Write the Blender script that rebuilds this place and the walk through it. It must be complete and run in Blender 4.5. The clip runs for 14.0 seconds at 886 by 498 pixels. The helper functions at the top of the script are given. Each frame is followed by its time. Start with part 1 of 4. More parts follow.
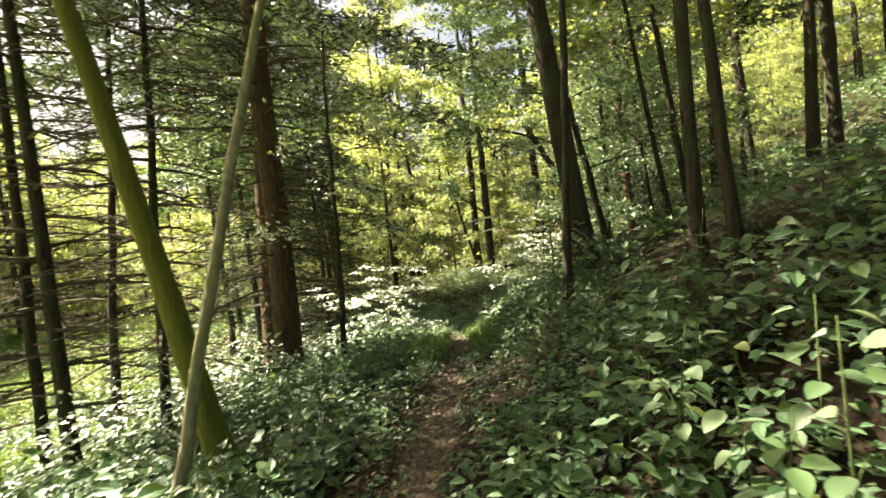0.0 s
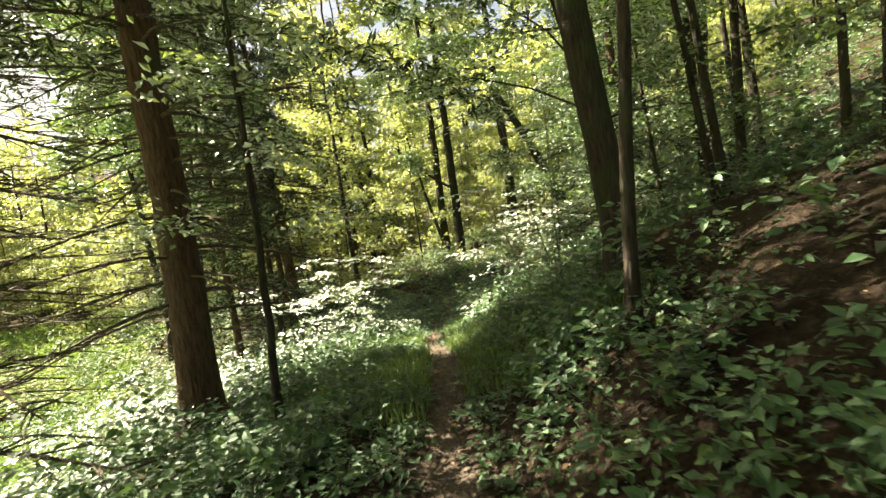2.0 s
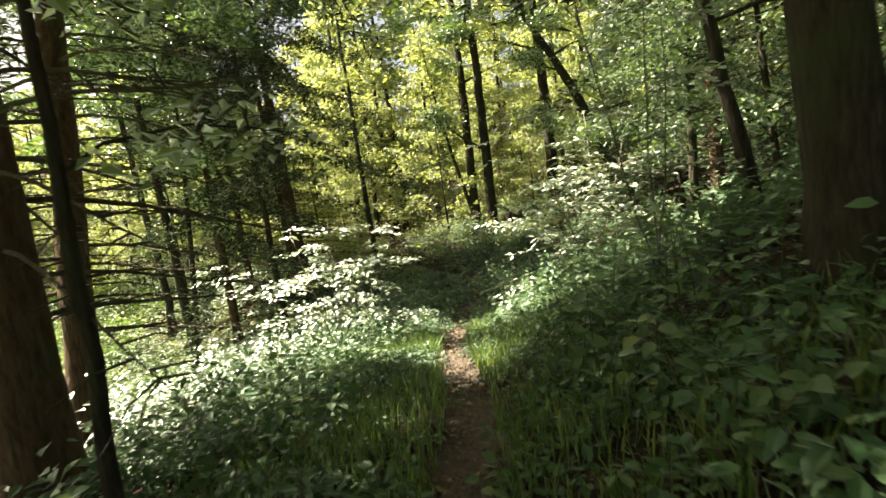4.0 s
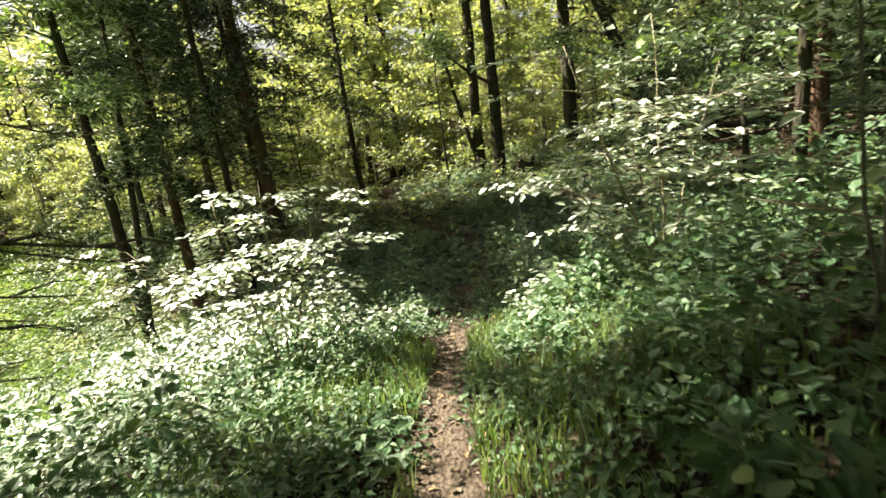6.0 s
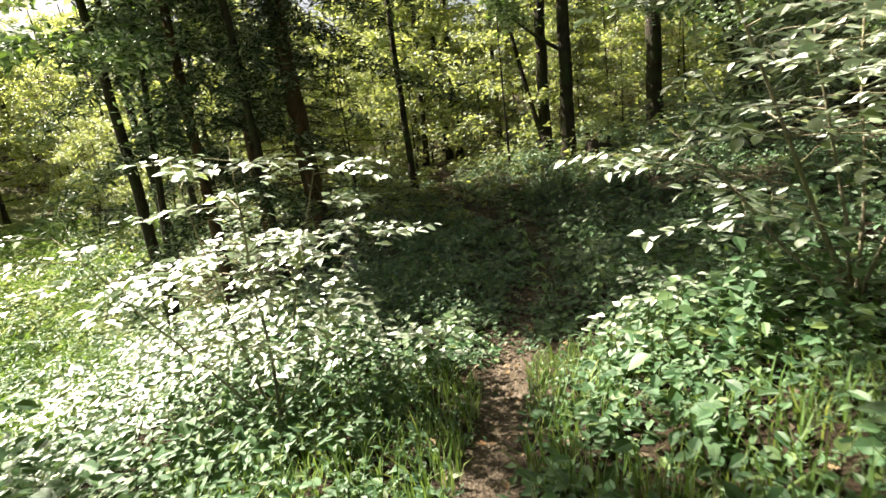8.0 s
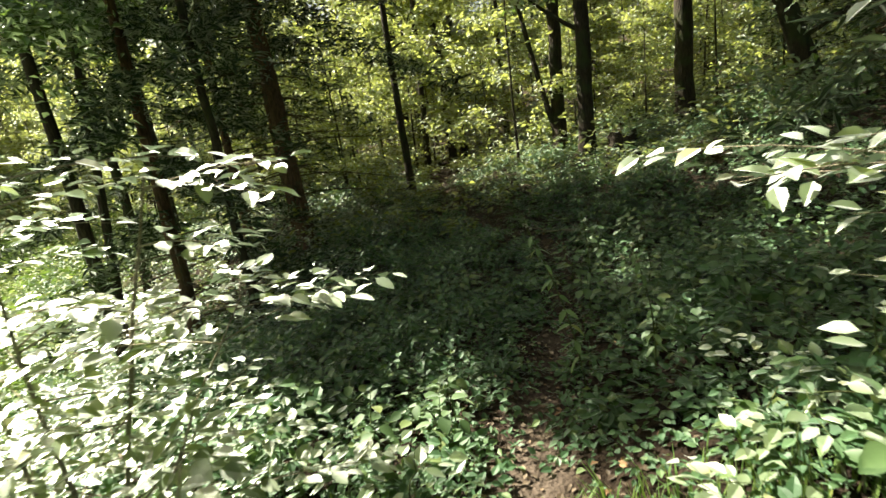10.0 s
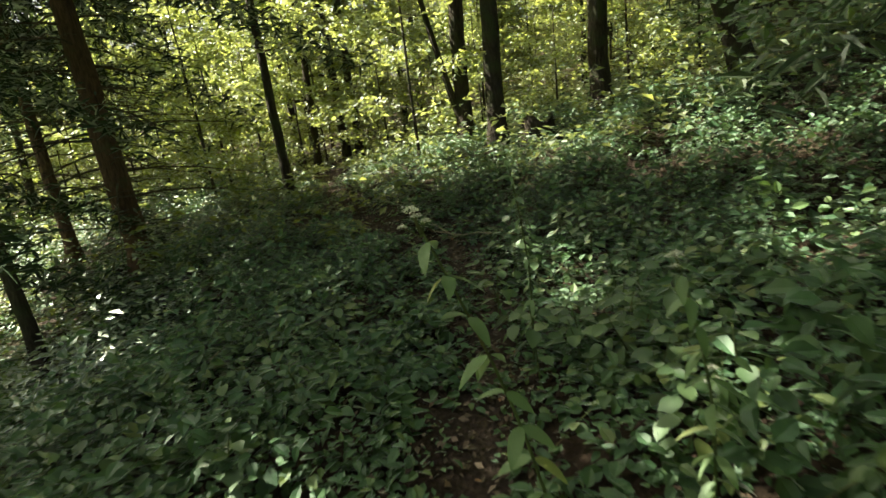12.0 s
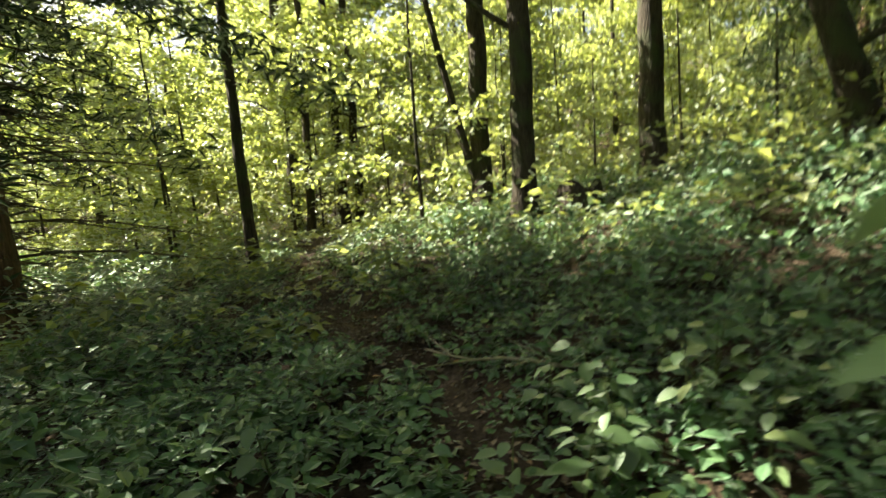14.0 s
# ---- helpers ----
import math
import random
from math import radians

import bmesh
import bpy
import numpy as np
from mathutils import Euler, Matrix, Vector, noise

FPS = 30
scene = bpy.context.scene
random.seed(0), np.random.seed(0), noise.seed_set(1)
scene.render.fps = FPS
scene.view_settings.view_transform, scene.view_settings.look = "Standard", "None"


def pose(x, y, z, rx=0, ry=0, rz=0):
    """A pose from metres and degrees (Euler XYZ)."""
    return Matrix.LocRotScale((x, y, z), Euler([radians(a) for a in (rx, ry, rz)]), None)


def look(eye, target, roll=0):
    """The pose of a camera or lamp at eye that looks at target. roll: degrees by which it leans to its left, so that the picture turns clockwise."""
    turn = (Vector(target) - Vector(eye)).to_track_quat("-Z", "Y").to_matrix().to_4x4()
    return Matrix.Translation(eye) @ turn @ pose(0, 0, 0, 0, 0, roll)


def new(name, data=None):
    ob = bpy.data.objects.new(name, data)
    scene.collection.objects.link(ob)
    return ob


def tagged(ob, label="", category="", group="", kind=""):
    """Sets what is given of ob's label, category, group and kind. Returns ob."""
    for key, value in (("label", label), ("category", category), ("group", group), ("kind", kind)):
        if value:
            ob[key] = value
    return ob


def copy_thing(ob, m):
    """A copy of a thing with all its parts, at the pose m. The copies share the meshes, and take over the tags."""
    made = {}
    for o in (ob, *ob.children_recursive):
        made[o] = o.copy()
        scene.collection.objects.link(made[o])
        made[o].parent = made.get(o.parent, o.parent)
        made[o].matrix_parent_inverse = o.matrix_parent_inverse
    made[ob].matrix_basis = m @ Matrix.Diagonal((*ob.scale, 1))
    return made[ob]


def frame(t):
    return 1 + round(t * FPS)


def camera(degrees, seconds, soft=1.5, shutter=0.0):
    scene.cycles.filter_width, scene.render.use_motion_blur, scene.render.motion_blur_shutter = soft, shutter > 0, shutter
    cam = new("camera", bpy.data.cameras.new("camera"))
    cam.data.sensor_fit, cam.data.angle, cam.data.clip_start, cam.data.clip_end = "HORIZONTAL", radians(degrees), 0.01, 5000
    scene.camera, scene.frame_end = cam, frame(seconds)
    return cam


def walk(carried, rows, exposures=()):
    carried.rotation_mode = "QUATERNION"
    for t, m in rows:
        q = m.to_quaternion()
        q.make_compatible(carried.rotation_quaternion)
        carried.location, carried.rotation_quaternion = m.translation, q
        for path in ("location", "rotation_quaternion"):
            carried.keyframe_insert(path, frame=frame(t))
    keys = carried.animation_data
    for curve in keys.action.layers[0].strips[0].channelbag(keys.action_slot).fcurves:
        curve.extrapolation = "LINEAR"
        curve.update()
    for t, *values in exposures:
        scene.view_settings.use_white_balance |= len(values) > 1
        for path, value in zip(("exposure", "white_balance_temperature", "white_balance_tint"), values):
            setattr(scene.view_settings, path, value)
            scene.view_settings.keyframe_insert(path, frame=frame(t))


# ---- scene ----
cam = camera(80.0, 14.0, soft=1.5, shutter=0.35)
PATH = [
    (0.0, (0.005, -0.061, 1.911, -1.7, 6.6, -0.0)),
    (0.5, (-0.059, 0.529, 1.911, -3.3, 8.8, -3.1)),
    (1.0, (-0.117, 1.116, 1.939, -5.5, 6.7, -2.1)),
    (1.5, (-0.174, 1.667, 1.999, -4.8, 6.4, -2.7)),
    (2.0, (-0.116, 2.234, 1.975, -4.7, 8.7, -4.4)),
    (2.5, (-0.122, 2.801, 1.886, -6.0, 7.6, -4.3)),
    (5.0, (0.196, 6.140, 1.658, -8.6, 9.0, -0.0)),
    (5.5, (0.198, 6.714, 1.661, -11.3, 7.3, -2.0)),
    (6.0, (0.247, 7.244, 1.688, -13.4, 7.8, -0.7)),
    (6.5, (0.260, 7.681, 1.618, -13.1, 5.9, 3.2)),
    (7.0, (0.309, 8.095, 1.559, -14.8, 6.6, 2.6)),
    (7.5, (0.279, 8.486, 1.458, -14.1, 6.9, 5.2)),
    (10.0, (0.219, 10.649, 1.234, -14.2, 7.9, 6.6)),
    (10.5, (0.235, 11.162, 1.107, -13.8, 8.3, 1.5)),
    (11.0, (0.250, 11.678, 0.979, -15.0, 8.7, -0.8)),
    (11.5, (0.269, 12.197, 0.854, -16.0, 7.2, -6.1)),
    (12.0, (0.288, 12.806, 0.695, -14.7, 7.3, -3.7)),
    (12.5, (0.328, 13.369, 0.590, -12.8, 4.4, -3.8)),
    (13.0, (0.365, 13.910, 0.578, -9.5, -0.1, -3.0)),
    (13.5, (0.431, 14.670, 0.571, -1.5, -3.5, -4.2)),
    (14.0, (0.489, 15.411, 0.411, -6.5, 4.4, -2.0)),
]
walk(cam, [(t, pose(x, y, z, 90 + p, r, w)) for t, (x, y, z, p, r, w) in PATH],
     exposures=[(0.0, 2.85, 7800, 10), (2.5, 2.78, 7700, 10), (5.0, 2.5, 7400, 10), (7.5, 2.35, 7100, 10), (10.0, 2.25, 7000, 8), (11.5, 2.3, 7000, 6), (12.5, 2.7, 7000, 6), (14.0, 2.95, 7200, 5)])

# ---- daylight: sun high ahead, on the open downhill side ----
SUN_AZ, SUN_EL = radians(-64), radians(52)
world = bpy.data.worlds.new("sky")
scene.world = world
world.use_nodes = True
wn = world.node_tree.nodes
sky = wn.new("ShaderNodeTexSky")
sky.sky_type, sky.sun_disc = "NISHITA", False
sky.sun_elevation, sky.sun_rotation = SUN_EL, SUN_AZ
sky.air_density, sky.dust_density = 1.0, 6.0
wn["Background"].inputs["Strength"].default_value = 0.038
world.node_tree.links.new(sky.outputs["Color"], wn["Background"].inputs["Color"])
sun_way = Vector((math.sin(SUN_AZ) * math.cos(SUN_EL), math.cos(SUN_AZ) * math.cos(SUN_EL), math.sin(SUN_EL)))
sun = new("sun", bpy.data.lights.new("sun", "SUN"))
sun.data.energy, sun.data.angle, sun.data.color = 5.0, radians(0.5), (1.0, 0.95, 0.84)
sun.matrix_world = look(sun_way * 60, (0, 0, 0))


# ---- materials ----
def node_material(name):
    m = bpy.data.materials.new(name)
    m.use_nodes = True
    nt = m.node_tree
    nt.nodes.clear()
    return m, nt


def link(nt, a, ao, b, bi):
    nt.links.new(a.outputs[ao], b.inputs[bi])


def ramp(nt, stops):
    r = nt.nodes.new("ShaderNodeValToRGB")
    while len(r.color_ramp.elements) < len(stops):
        r.color_ramp.elements.new(0.5)
    for e, (p, c) in zip(r.color_ramp.elements, stops):
        e.position, e.color = p, (*c, 1)
    return r


def leaf_material(name, dark, mid, light, through_col, through_mix=0.45, gloss=0.35):
    """A leaf: coloured diffuse, light coming through, a waxy sheen; every blade differs."""
    m, nt = node_material(name)
    N = nt.nodes.new
    out, geo, info = N("ShaderNodeOutputMaterial"), N("ShaderNodeNewGeometry"), N("ShaderNodeObjectInfo")
    add = N("ShaderNodeMath")
    add.operation = "ADD"
    fr = N("ShaderNodeMath")
    fr.operation = "FRACT"
    link(nt, geo, "Random Per Island", add, 0)
    link(nt, info, "Random", add, 1)
    link(nt, add, 0, fr, 0)
    col = ramp(nt, [(0.0, dark), (0.5, mid), (0.88, light), (1.0, (light[0] * 1.5, light[1] * 1.12, light[2] * 0.8))])
    link(nt, fr, 0, col, 0)
    tc, ns = N("ShaderNodeTexCoord"), N("ShaderNodeTexNoise")
    ns.inputs["Scale"].default_value, ns.inputs["Detail"].default_value = 38, 4
    link(nt, tc, "Object", ns, "Vector")
    mixc = N("ShaderNodeMix")
    mixc.data_type, mixc.blend_type = "RGBA", "MULTIPLY"
    mixc.inputs["Factor"].default_value = 0.5
    sp = ramp(nt, [(0.3, (0.62, 0.62, 0.55)), (0.65, (1.15, 1.15, 1.1))])
    link(nt, ns, "Fac", sp, 0)
    link(nt, col, 0, mixc, "A")
    link(nt, sp, 0, mixc, "B")
    dif, tra, glo = N("ShaderNodeBsdfDiffuse"), N("ShaderNodeBsdfTranslucent"), N("ShaderNodeBsdfGlossy")
    link(nt, mixc, "Result", dif, "Color")
    tcol = N("ShaderNodeMix")
    tcol.data_type, tcol.blend_type = "RGBA", "MIX"
    tcol.inputs["Factor"].default_value = 0.72
    link(nt, mixc, "Result", tcol, "A")
    tcol.inputs["B"].default_value = (*through_col, 1)
    link(nt, tcol, "Result", tra, "Color")
    glo.inputs["Roughness"].default_value = 0.5
    glo.inputs["Color"].default_value = (0.9, 0.95, 0.9, 1)
    m1, m2, fre = N("ShaderNodeMixShader"), N("ShaderNodeMixShader"), N("ShaderNodeFresnel")
    fre.inputs["IOR"].default_value = 1.45
    fac = N("ShaderNodeMath")
    fac.operation = "MULTIPLY"
    fac.inputs[1].default_value = gloss * 2.4
    link(nt, fre, 0, fac, 0)
    m1.inputs[0].default_value = through_mix
    link(nt, dif, 0, m1, 1)
    link(nt, tra, 0, m1, 2)
    link(nt, fac, 0, m2, 0)
    link(nt, m1, 0, m2, 1)
    link(nt, glo, 0, m2, 2)
    link(nt, m2, 0, out, 0)
    return m


def bark_material(name, dark, light, moss, moss_amount, stretch=0.22, scale=26):
    """Furrowed bark with patches of moss and lichen."""
    m, nt = node_material(name)
    N = nt.nodes.new
    out, bs = N("ShaderNodeOutputMaterial"), N("ShaderNodeBsdfPrincipled")
    tc, mp = N("ShaderNodeTexCoord"), N("ShaderNodeMapping")
    mp.inputs["Scale"].default_value = (1, 1, stretch)
    link(nt, tc, "Object", mp, 0)
    n1, n2, vo = N("ShaderNodeTexNoise"), N("ShaderNodeTexNoise"), N("ShaderNodeTexVoronoi")
    n1.inputs["Scale"].default_value, n1.inputs["Detail"].default_value, n1.inputs["Roughness"].default_value = scale, 8, 0.7
    vo.inputs["Scale"].default_value = scale * 0.9
    vo.feature = "DISTANCE_TO_EDGE"
    n2.inputs["Scale"].default_value, n2.inputs["Detail"].default_value = 2.3, 5
    link(nt, mp, 0, n1, 0)
    link(nt, mp, 0, vo, 0)
    link(nt, tc, "Object", n2, 0)
    col = ramp(nt, [(0.32, dark), (0.68, light)])
    link(nt, n1, "Fac", col, 0)
    mr = ramp(nt, [(0.62 - moss_amount * 0.5, (0, 0, 0)), (0.74 - moss_amount * 0.4, (1, 1, 1))])
    link(nt, n2, "Fac", mr, 0)
    mx = N("ShaderNodeMix")
    mx.data_type = "RGBA"
    link(nt, mr, 0, mx, "Factor")
    link(nt, col, 0, mx, "A")
    mx.inputs["B"].default_value = (*moss, 1)
    link(nt, mx, "Result", bs, "Base Color")
    bs.inputs["Roughness"].default_value = 0.9
    bs.inputs["Specular IOR Level"].default_value = 0.2
    hm, bp = N("ShaderNodeMath"), N("ShaderNodeBump")
    hm.operation = "ADD"
    link(nt, n1, "Fac", hm, 0)
    link(nt, vo, "Distance", hm, 1)
    bp.inputs["Strength"].default_value, bp.inputs["Distance"].default_value = 0.9, 0.03
    link(nt, hm, 0, bp, "Height")
    link(nt, bp, 0, bs, "Normal")
    link(nt, bs, 0, out, 0)
    return m


def soil_material():
    """Forest earth: dark humus, trodden paler path, needle and leaf litter specks, moss."""
    m, nt = node_material("forest_soil")
    N = nt.nodes.new
    out, bs, tc = N("ShaderNodeOutputMaterial"), N("ShaderNodeBsdfPrincipled"), N("ShaderNodeTexCoord")
    n1, n2, n3 = N("ShaderNodeTexNoise"), N("ShaderNodeTexNoise"), N("ShaderNodeTexVoronoi")
    n1.inputs["Scale"].default_value, n1.inputs["Detail"].default_value = 1.1, 6
    n2.inputs["Scale"].default_value, n2.inputs["Detail"].default_value, n2.inputs["Roughness"].default_value = 22, 9, 0.75
    n3.inputs["Scale"].default_value = 34
    for n in (n1, n2, n3):
        link(nt, tc, "Object", n, "Vector")
    c1 = ramp(nt, [(0.3, (0.024, 0.018, 0.012)), (0.55, (0.055, 0.041, 0.029)), (0.8, (0.11, 0.084, 0.06))])
    link(nt, n2, "Fac", c1, 0)
    c2 = ramp(nt, [(0.42, (0.5, 0.45, 0.4)), (0.62, (1.1, 1.05, 0.95))])
    link(nt, n1, "Fac", c2, 0)
    mx = N("ShaderNodeMix")
    mx.data_type, mx.blend_type = "RGBA", "MULTIPLY"
    mx.inputs["Factor"].default_value = 1
    link(nt, c1, 0, mx, "A")
    link(nt, c2, 0, mx, "B")
    att = N("ShaderNodeAttribute")
    att.attribute_name = "trodden"
    mx2 = N("ShaderNodeMix")
    mx2.data_type = "RGBA"
    link(nt, att, "Fac", mx2, "Factor")
    link(nt, mx, "Result", mx2, "A")
    c3 = ramp(nt, [(0.3, (0.075, 0.056, 0.042)), (0.7, (0.20, 0.16, 0.125))])
    link(nt, n2, "Fac", c3, 0)
    link(nt, c3, 0, mx2, "B")
    mead = N("ShaderNodeAttribute")
    mead.attribute_name = "meadow"
    c4 = ramp(nt, [(0.3, (0.13, 0.18, 0.06)), (0.7, (0.36, 0.40, 0.19))])
    link(nt, n2, "Fac", c4, 0)
    mx3 = N("ShaderNodeMix")
    mx3.data_type = "RGBA"
    link(nt, mead, "Fac", mx3, "Factor")
    link(nt, mx2, "Result", mx3, "A")
    link(nt, c4, 0, mx3, "B")
    link(nt, mx3, "Result", bs, "Base Color")
    bs.inputs["Roughness"].default_value = 0.95
    bs.inputs["Specular IOR Level"].default_value = 0.15
    bp, hs = N("ShaderNodeBump"), N("ShaderNodeMath")
    hs.operation = "ADD"
    link(nt, n2, "Fac", hs, 0)
    link(nt, n3, "Distance", hs, 1)
    bp.inputs["Strength"].default_value, bp.inputs["Distance"].default_value = 1.0, 0.04
    link(nt, hs, 0, bp, "Height")
    link(nt, bp, 0, bs, "Normal")
    link(nt, bs, 0, out, 0)
    return m


def petal_material():
    m, nt = node_material("white_petals")
    N = nt.nodes.new
    out, bs, geo = N("ShaderNodeOutputMaterial"), N("ShaderNodeBsdfPrincipled"), N("ShaderNodeNewGeometry")
    c = ramp(nt, [(0.0, (0.55, 0.58, 0.42)), (1.0, (0.82, 0.82, 0.74))])
    link(nt, geo, "Random Per Island", c, 0)
    link(nt, c, 0, bs, "Base Color")
    bs.inputs["Roughness"].default_value = 0.7
    link(nt, bs, 0, out, 0)
    return m


LEAF_HERB = leaf_material("herb_leaf", (0.038, 0.088, 0.042), (0.058, 0.132, 0.06), (0.092, 0.172, 0.076), (0.16, 0.27, 0.04), 0.36, 0.27)
LEAF_BROAD = leaf_material("broad_leaf", (0.05, 0.10, 0.04), (0.075, 0.14, 0.055), (0.11, 0.18, 0.07), (0.20, 0.32, 0.04), 0.36, 0.35)
LEAF_PALE = leaf_material("pale_green_leaf", (0.12, 0.20, 0.09), (0.16, 0.26, 0.12), (0.20, 0.30, 0.15), (0.28, 0.42, 0.10), 0.36, 0.2)
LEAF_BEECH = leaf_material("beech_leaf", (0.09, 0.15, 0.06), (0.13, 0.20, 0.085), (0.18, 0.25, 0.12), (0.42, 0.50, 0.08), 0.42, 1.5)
LEAF_FAR = leaf_material("tree_leaf", (0.04, 0.085, 0.02), (0.07, 0.125, 0.03), (0.12, 0.165, 0.04), (0.60, 0.65, 0.16), 0.68, 0.3)
NEEDLE = leaf_material("spruce_needle", (0.02, 0.04, 0.018), (0.03, 0.055, 0.024), (0.05, 0.075, 0.03), (0.07, 0.10, 0.03), 0.2, 0.2)
GRASS = leaf_material("grass_blade", (0.06, 0.12, 0.03), (0.09, 0.17, 0.045), (0.15, 0.23, 0.07), (0.25, 0.38, 0.06), 0.4, 0.18)
LITTER = leaf_material("dead_leaf", (0.045, 0.033, 0.024), (0.10, 0.075, 0.052), (0.19, 0.15, 0.11), (0.16, 0.11, 0.06), 0.1, 0.15)
BARK_SPRUCE = bark_material("spruce_bark", (0.045, 0.028, 0.018), (0.17, 0.105, 0.07), (0.09, 0.10, 0.06), 0.1)
BARK_DARK = bark_material("dark_bark", (0.016, 0.013, 0.010), (0.075, 0.06, 0.045), (0.045, 0.055, 0.026), 0.25)
BARK_GREY = bark_material("grey_bark", (0.08, 0.075, 0.06), (0.26, 0.24, 0.20), (0.12, 0.14, 0.07), 0.25, 0.5, 18)
BARK_MOSS = bark_material("mossy_bark", (0.05, 0.045, 0.02), (0.13, 0.11, 0.05), (0.13, 0.135, 0.025), 0.75)
BARK_PALE = bark_material("pale_bark", (0.16, 0.14, 0.10), (0.40, 0.35, 0.26), (0.22, 0.22, 0.12), 0.3, 0.6, 16)
TWIG = bark_material("twig_bark", (0.04, 0.03, 0.02), (0.15, 0.12, 0.085), (0.10, 0.11, 0.06), 0.2, 1.0, 30)
STEM = bark_material("green_stem", (0.06, 0.09, 0.03), (0.13, 0.17, 0.06), (0.15, 0.10, 0.05), 0.2, 0.3, 30)
SOIL, PETAL = soil_material(), petal_material()


# ---- the lie of the land ----
PROFILE = np.array([(-30, 1.6), (-10, 0.75), (0, 0.54), (3, 0.54), (6, 0.42), (9, 0.08), (10.5, -0.18), (12, -0.48),
                    (14, -0.75), (17, -0.93), (20, -0.78), (24, -0.55), (28, -0.55), (34, -0.75), (60, -0.6), (200, 12.0)])
CENTRE = np.array([(-30, -1.5), (0, -0.35), (3.2, -0.28), (5.5, -0.06), (8.5, 0.12), (10.5, 0.02), (12.5, 0.12),
                   (14, 0.25), (16.8, 0.70), (17.9, 0.80), (19.2, 0.35), (20.8, -0.6), (24, -1.6), (60, -5)])


def bumps(x, y, f, s):
    return (np.sin(x * f + 1.3 * s) * np.cos(y * f * 1.13 + 0.7 * s) + 0.6 * np.sin(x * f * 2.3 - y * f * 1.7 + s)
            + 0.4 * np.cos(x * f * 3.9 + y * f * 4.3 + 2.1 * s)) / 2.0


def centre(y):
    return np.interp(y, CENTRE[:, 0], CENTRE[:, 1])


def ground(x, y):
    """Height of the ground: a path along a hillside that rises on one hand and falls away on the other."""
    x, y = np.asarray(x, float), np.asarray(y, float)
    d = x - centre(y)
    up = np.interp(y, (-5, 7.5, 11, 15, 19, 28), (0.48, 0.48, 0.30, 0.13, 0.14, 0.12))
    right = np.clip(d - 0.3, 0, 2.5) * up + np.clip(d - 2.8, 0, 9) * np.interp(y, (18, 24, 40), (0.27, 0.14, 0.2)) + np.clip(d - 11.8, 0, 60) * 0.33
    low = np.interp(y, (0, 8, 14, 21, 26, 32), (0.16, 0.12, 0.08, 0.15, 0.1, 0.03))
    l = np.clip(-d - 0.3, 0, 100)
    left = np.clip(l, 0, 2.2) * low + np.clip(l - 2.2, 0, 6) * np.interp(y, (5, 10, 16, 20, 26, 34), (0.30, 0.24, 0.26, 0.34, 0.16, 0.03)) + np.clip(l - 8.2, 0, 14) * 0.05 - np.clip(l - 30, 0, 100) * 0.3
    rough = np.clip(np.abs(d) - 0.25, 0, 1)
    return (np.interp(y, PROFILE[:, 0], PROFILE[:, 1]) + right - left + bumps(x, y, 0.9, 1) * 0.10 * rough
            + bumps(x, y, 3.1, 2) * 0.035 * (0.4 + rough) - 0.05 * np.exp(-(d / 0.28) ** 2))


# ---- mesh helpers ----
def mesh_of(name, verts, faces, mat, smooth=False):
    me = bpy.data.meshes.new(name)
    verts, faces = np.asarray(verts, np.float32), np.asarray(faces, np.int32)
    k = faces.shape[1]
    me.vertices.add(len(verts))
    me.vertices.foreach_set("co", verts.ravel())
    me.loops.add(faces.size)
    me.loops.foreach_set("vertex_index", faces.ravel())
    me.polygons.add(len(faces))
    me.polygons.foreach_set("loop_start", np.arange(0, faces.size, k, dtype=np.int32))
    me.polygons.foreach_set("loop_total", np.full(len(faces), k, np.int32))
    me.polygons.foreach_set("use_smooth", np.full(len(faces), smooth))
    me.materials.append(mat)
    me.update(calc_edges=True)
    return me


def part(name, me, parent, label="", m=None):
    """Links a mesh as one part under a thing or under a part."""
    ob = new(name, me)
    ob.parent = parent
    if m is not None:
        ob.matrix_basis = m
    return tagged(ob, label)


def thing(name, at, label, category, group=""):
    ob = new(name)
    ob.empty_display_size = 0.1
    ob.location = at
    return tagged(ob, label, category, group)


def joined(pieces):
    """One set of vertices and faces out of several."""
    vs, fs, n = [], [], 0
    for v, f in pieces:
        vs.append(v)
        fs.append(f + n)
        n += len(v)
    return np.concatenate(vs), np.concatenate(fs)


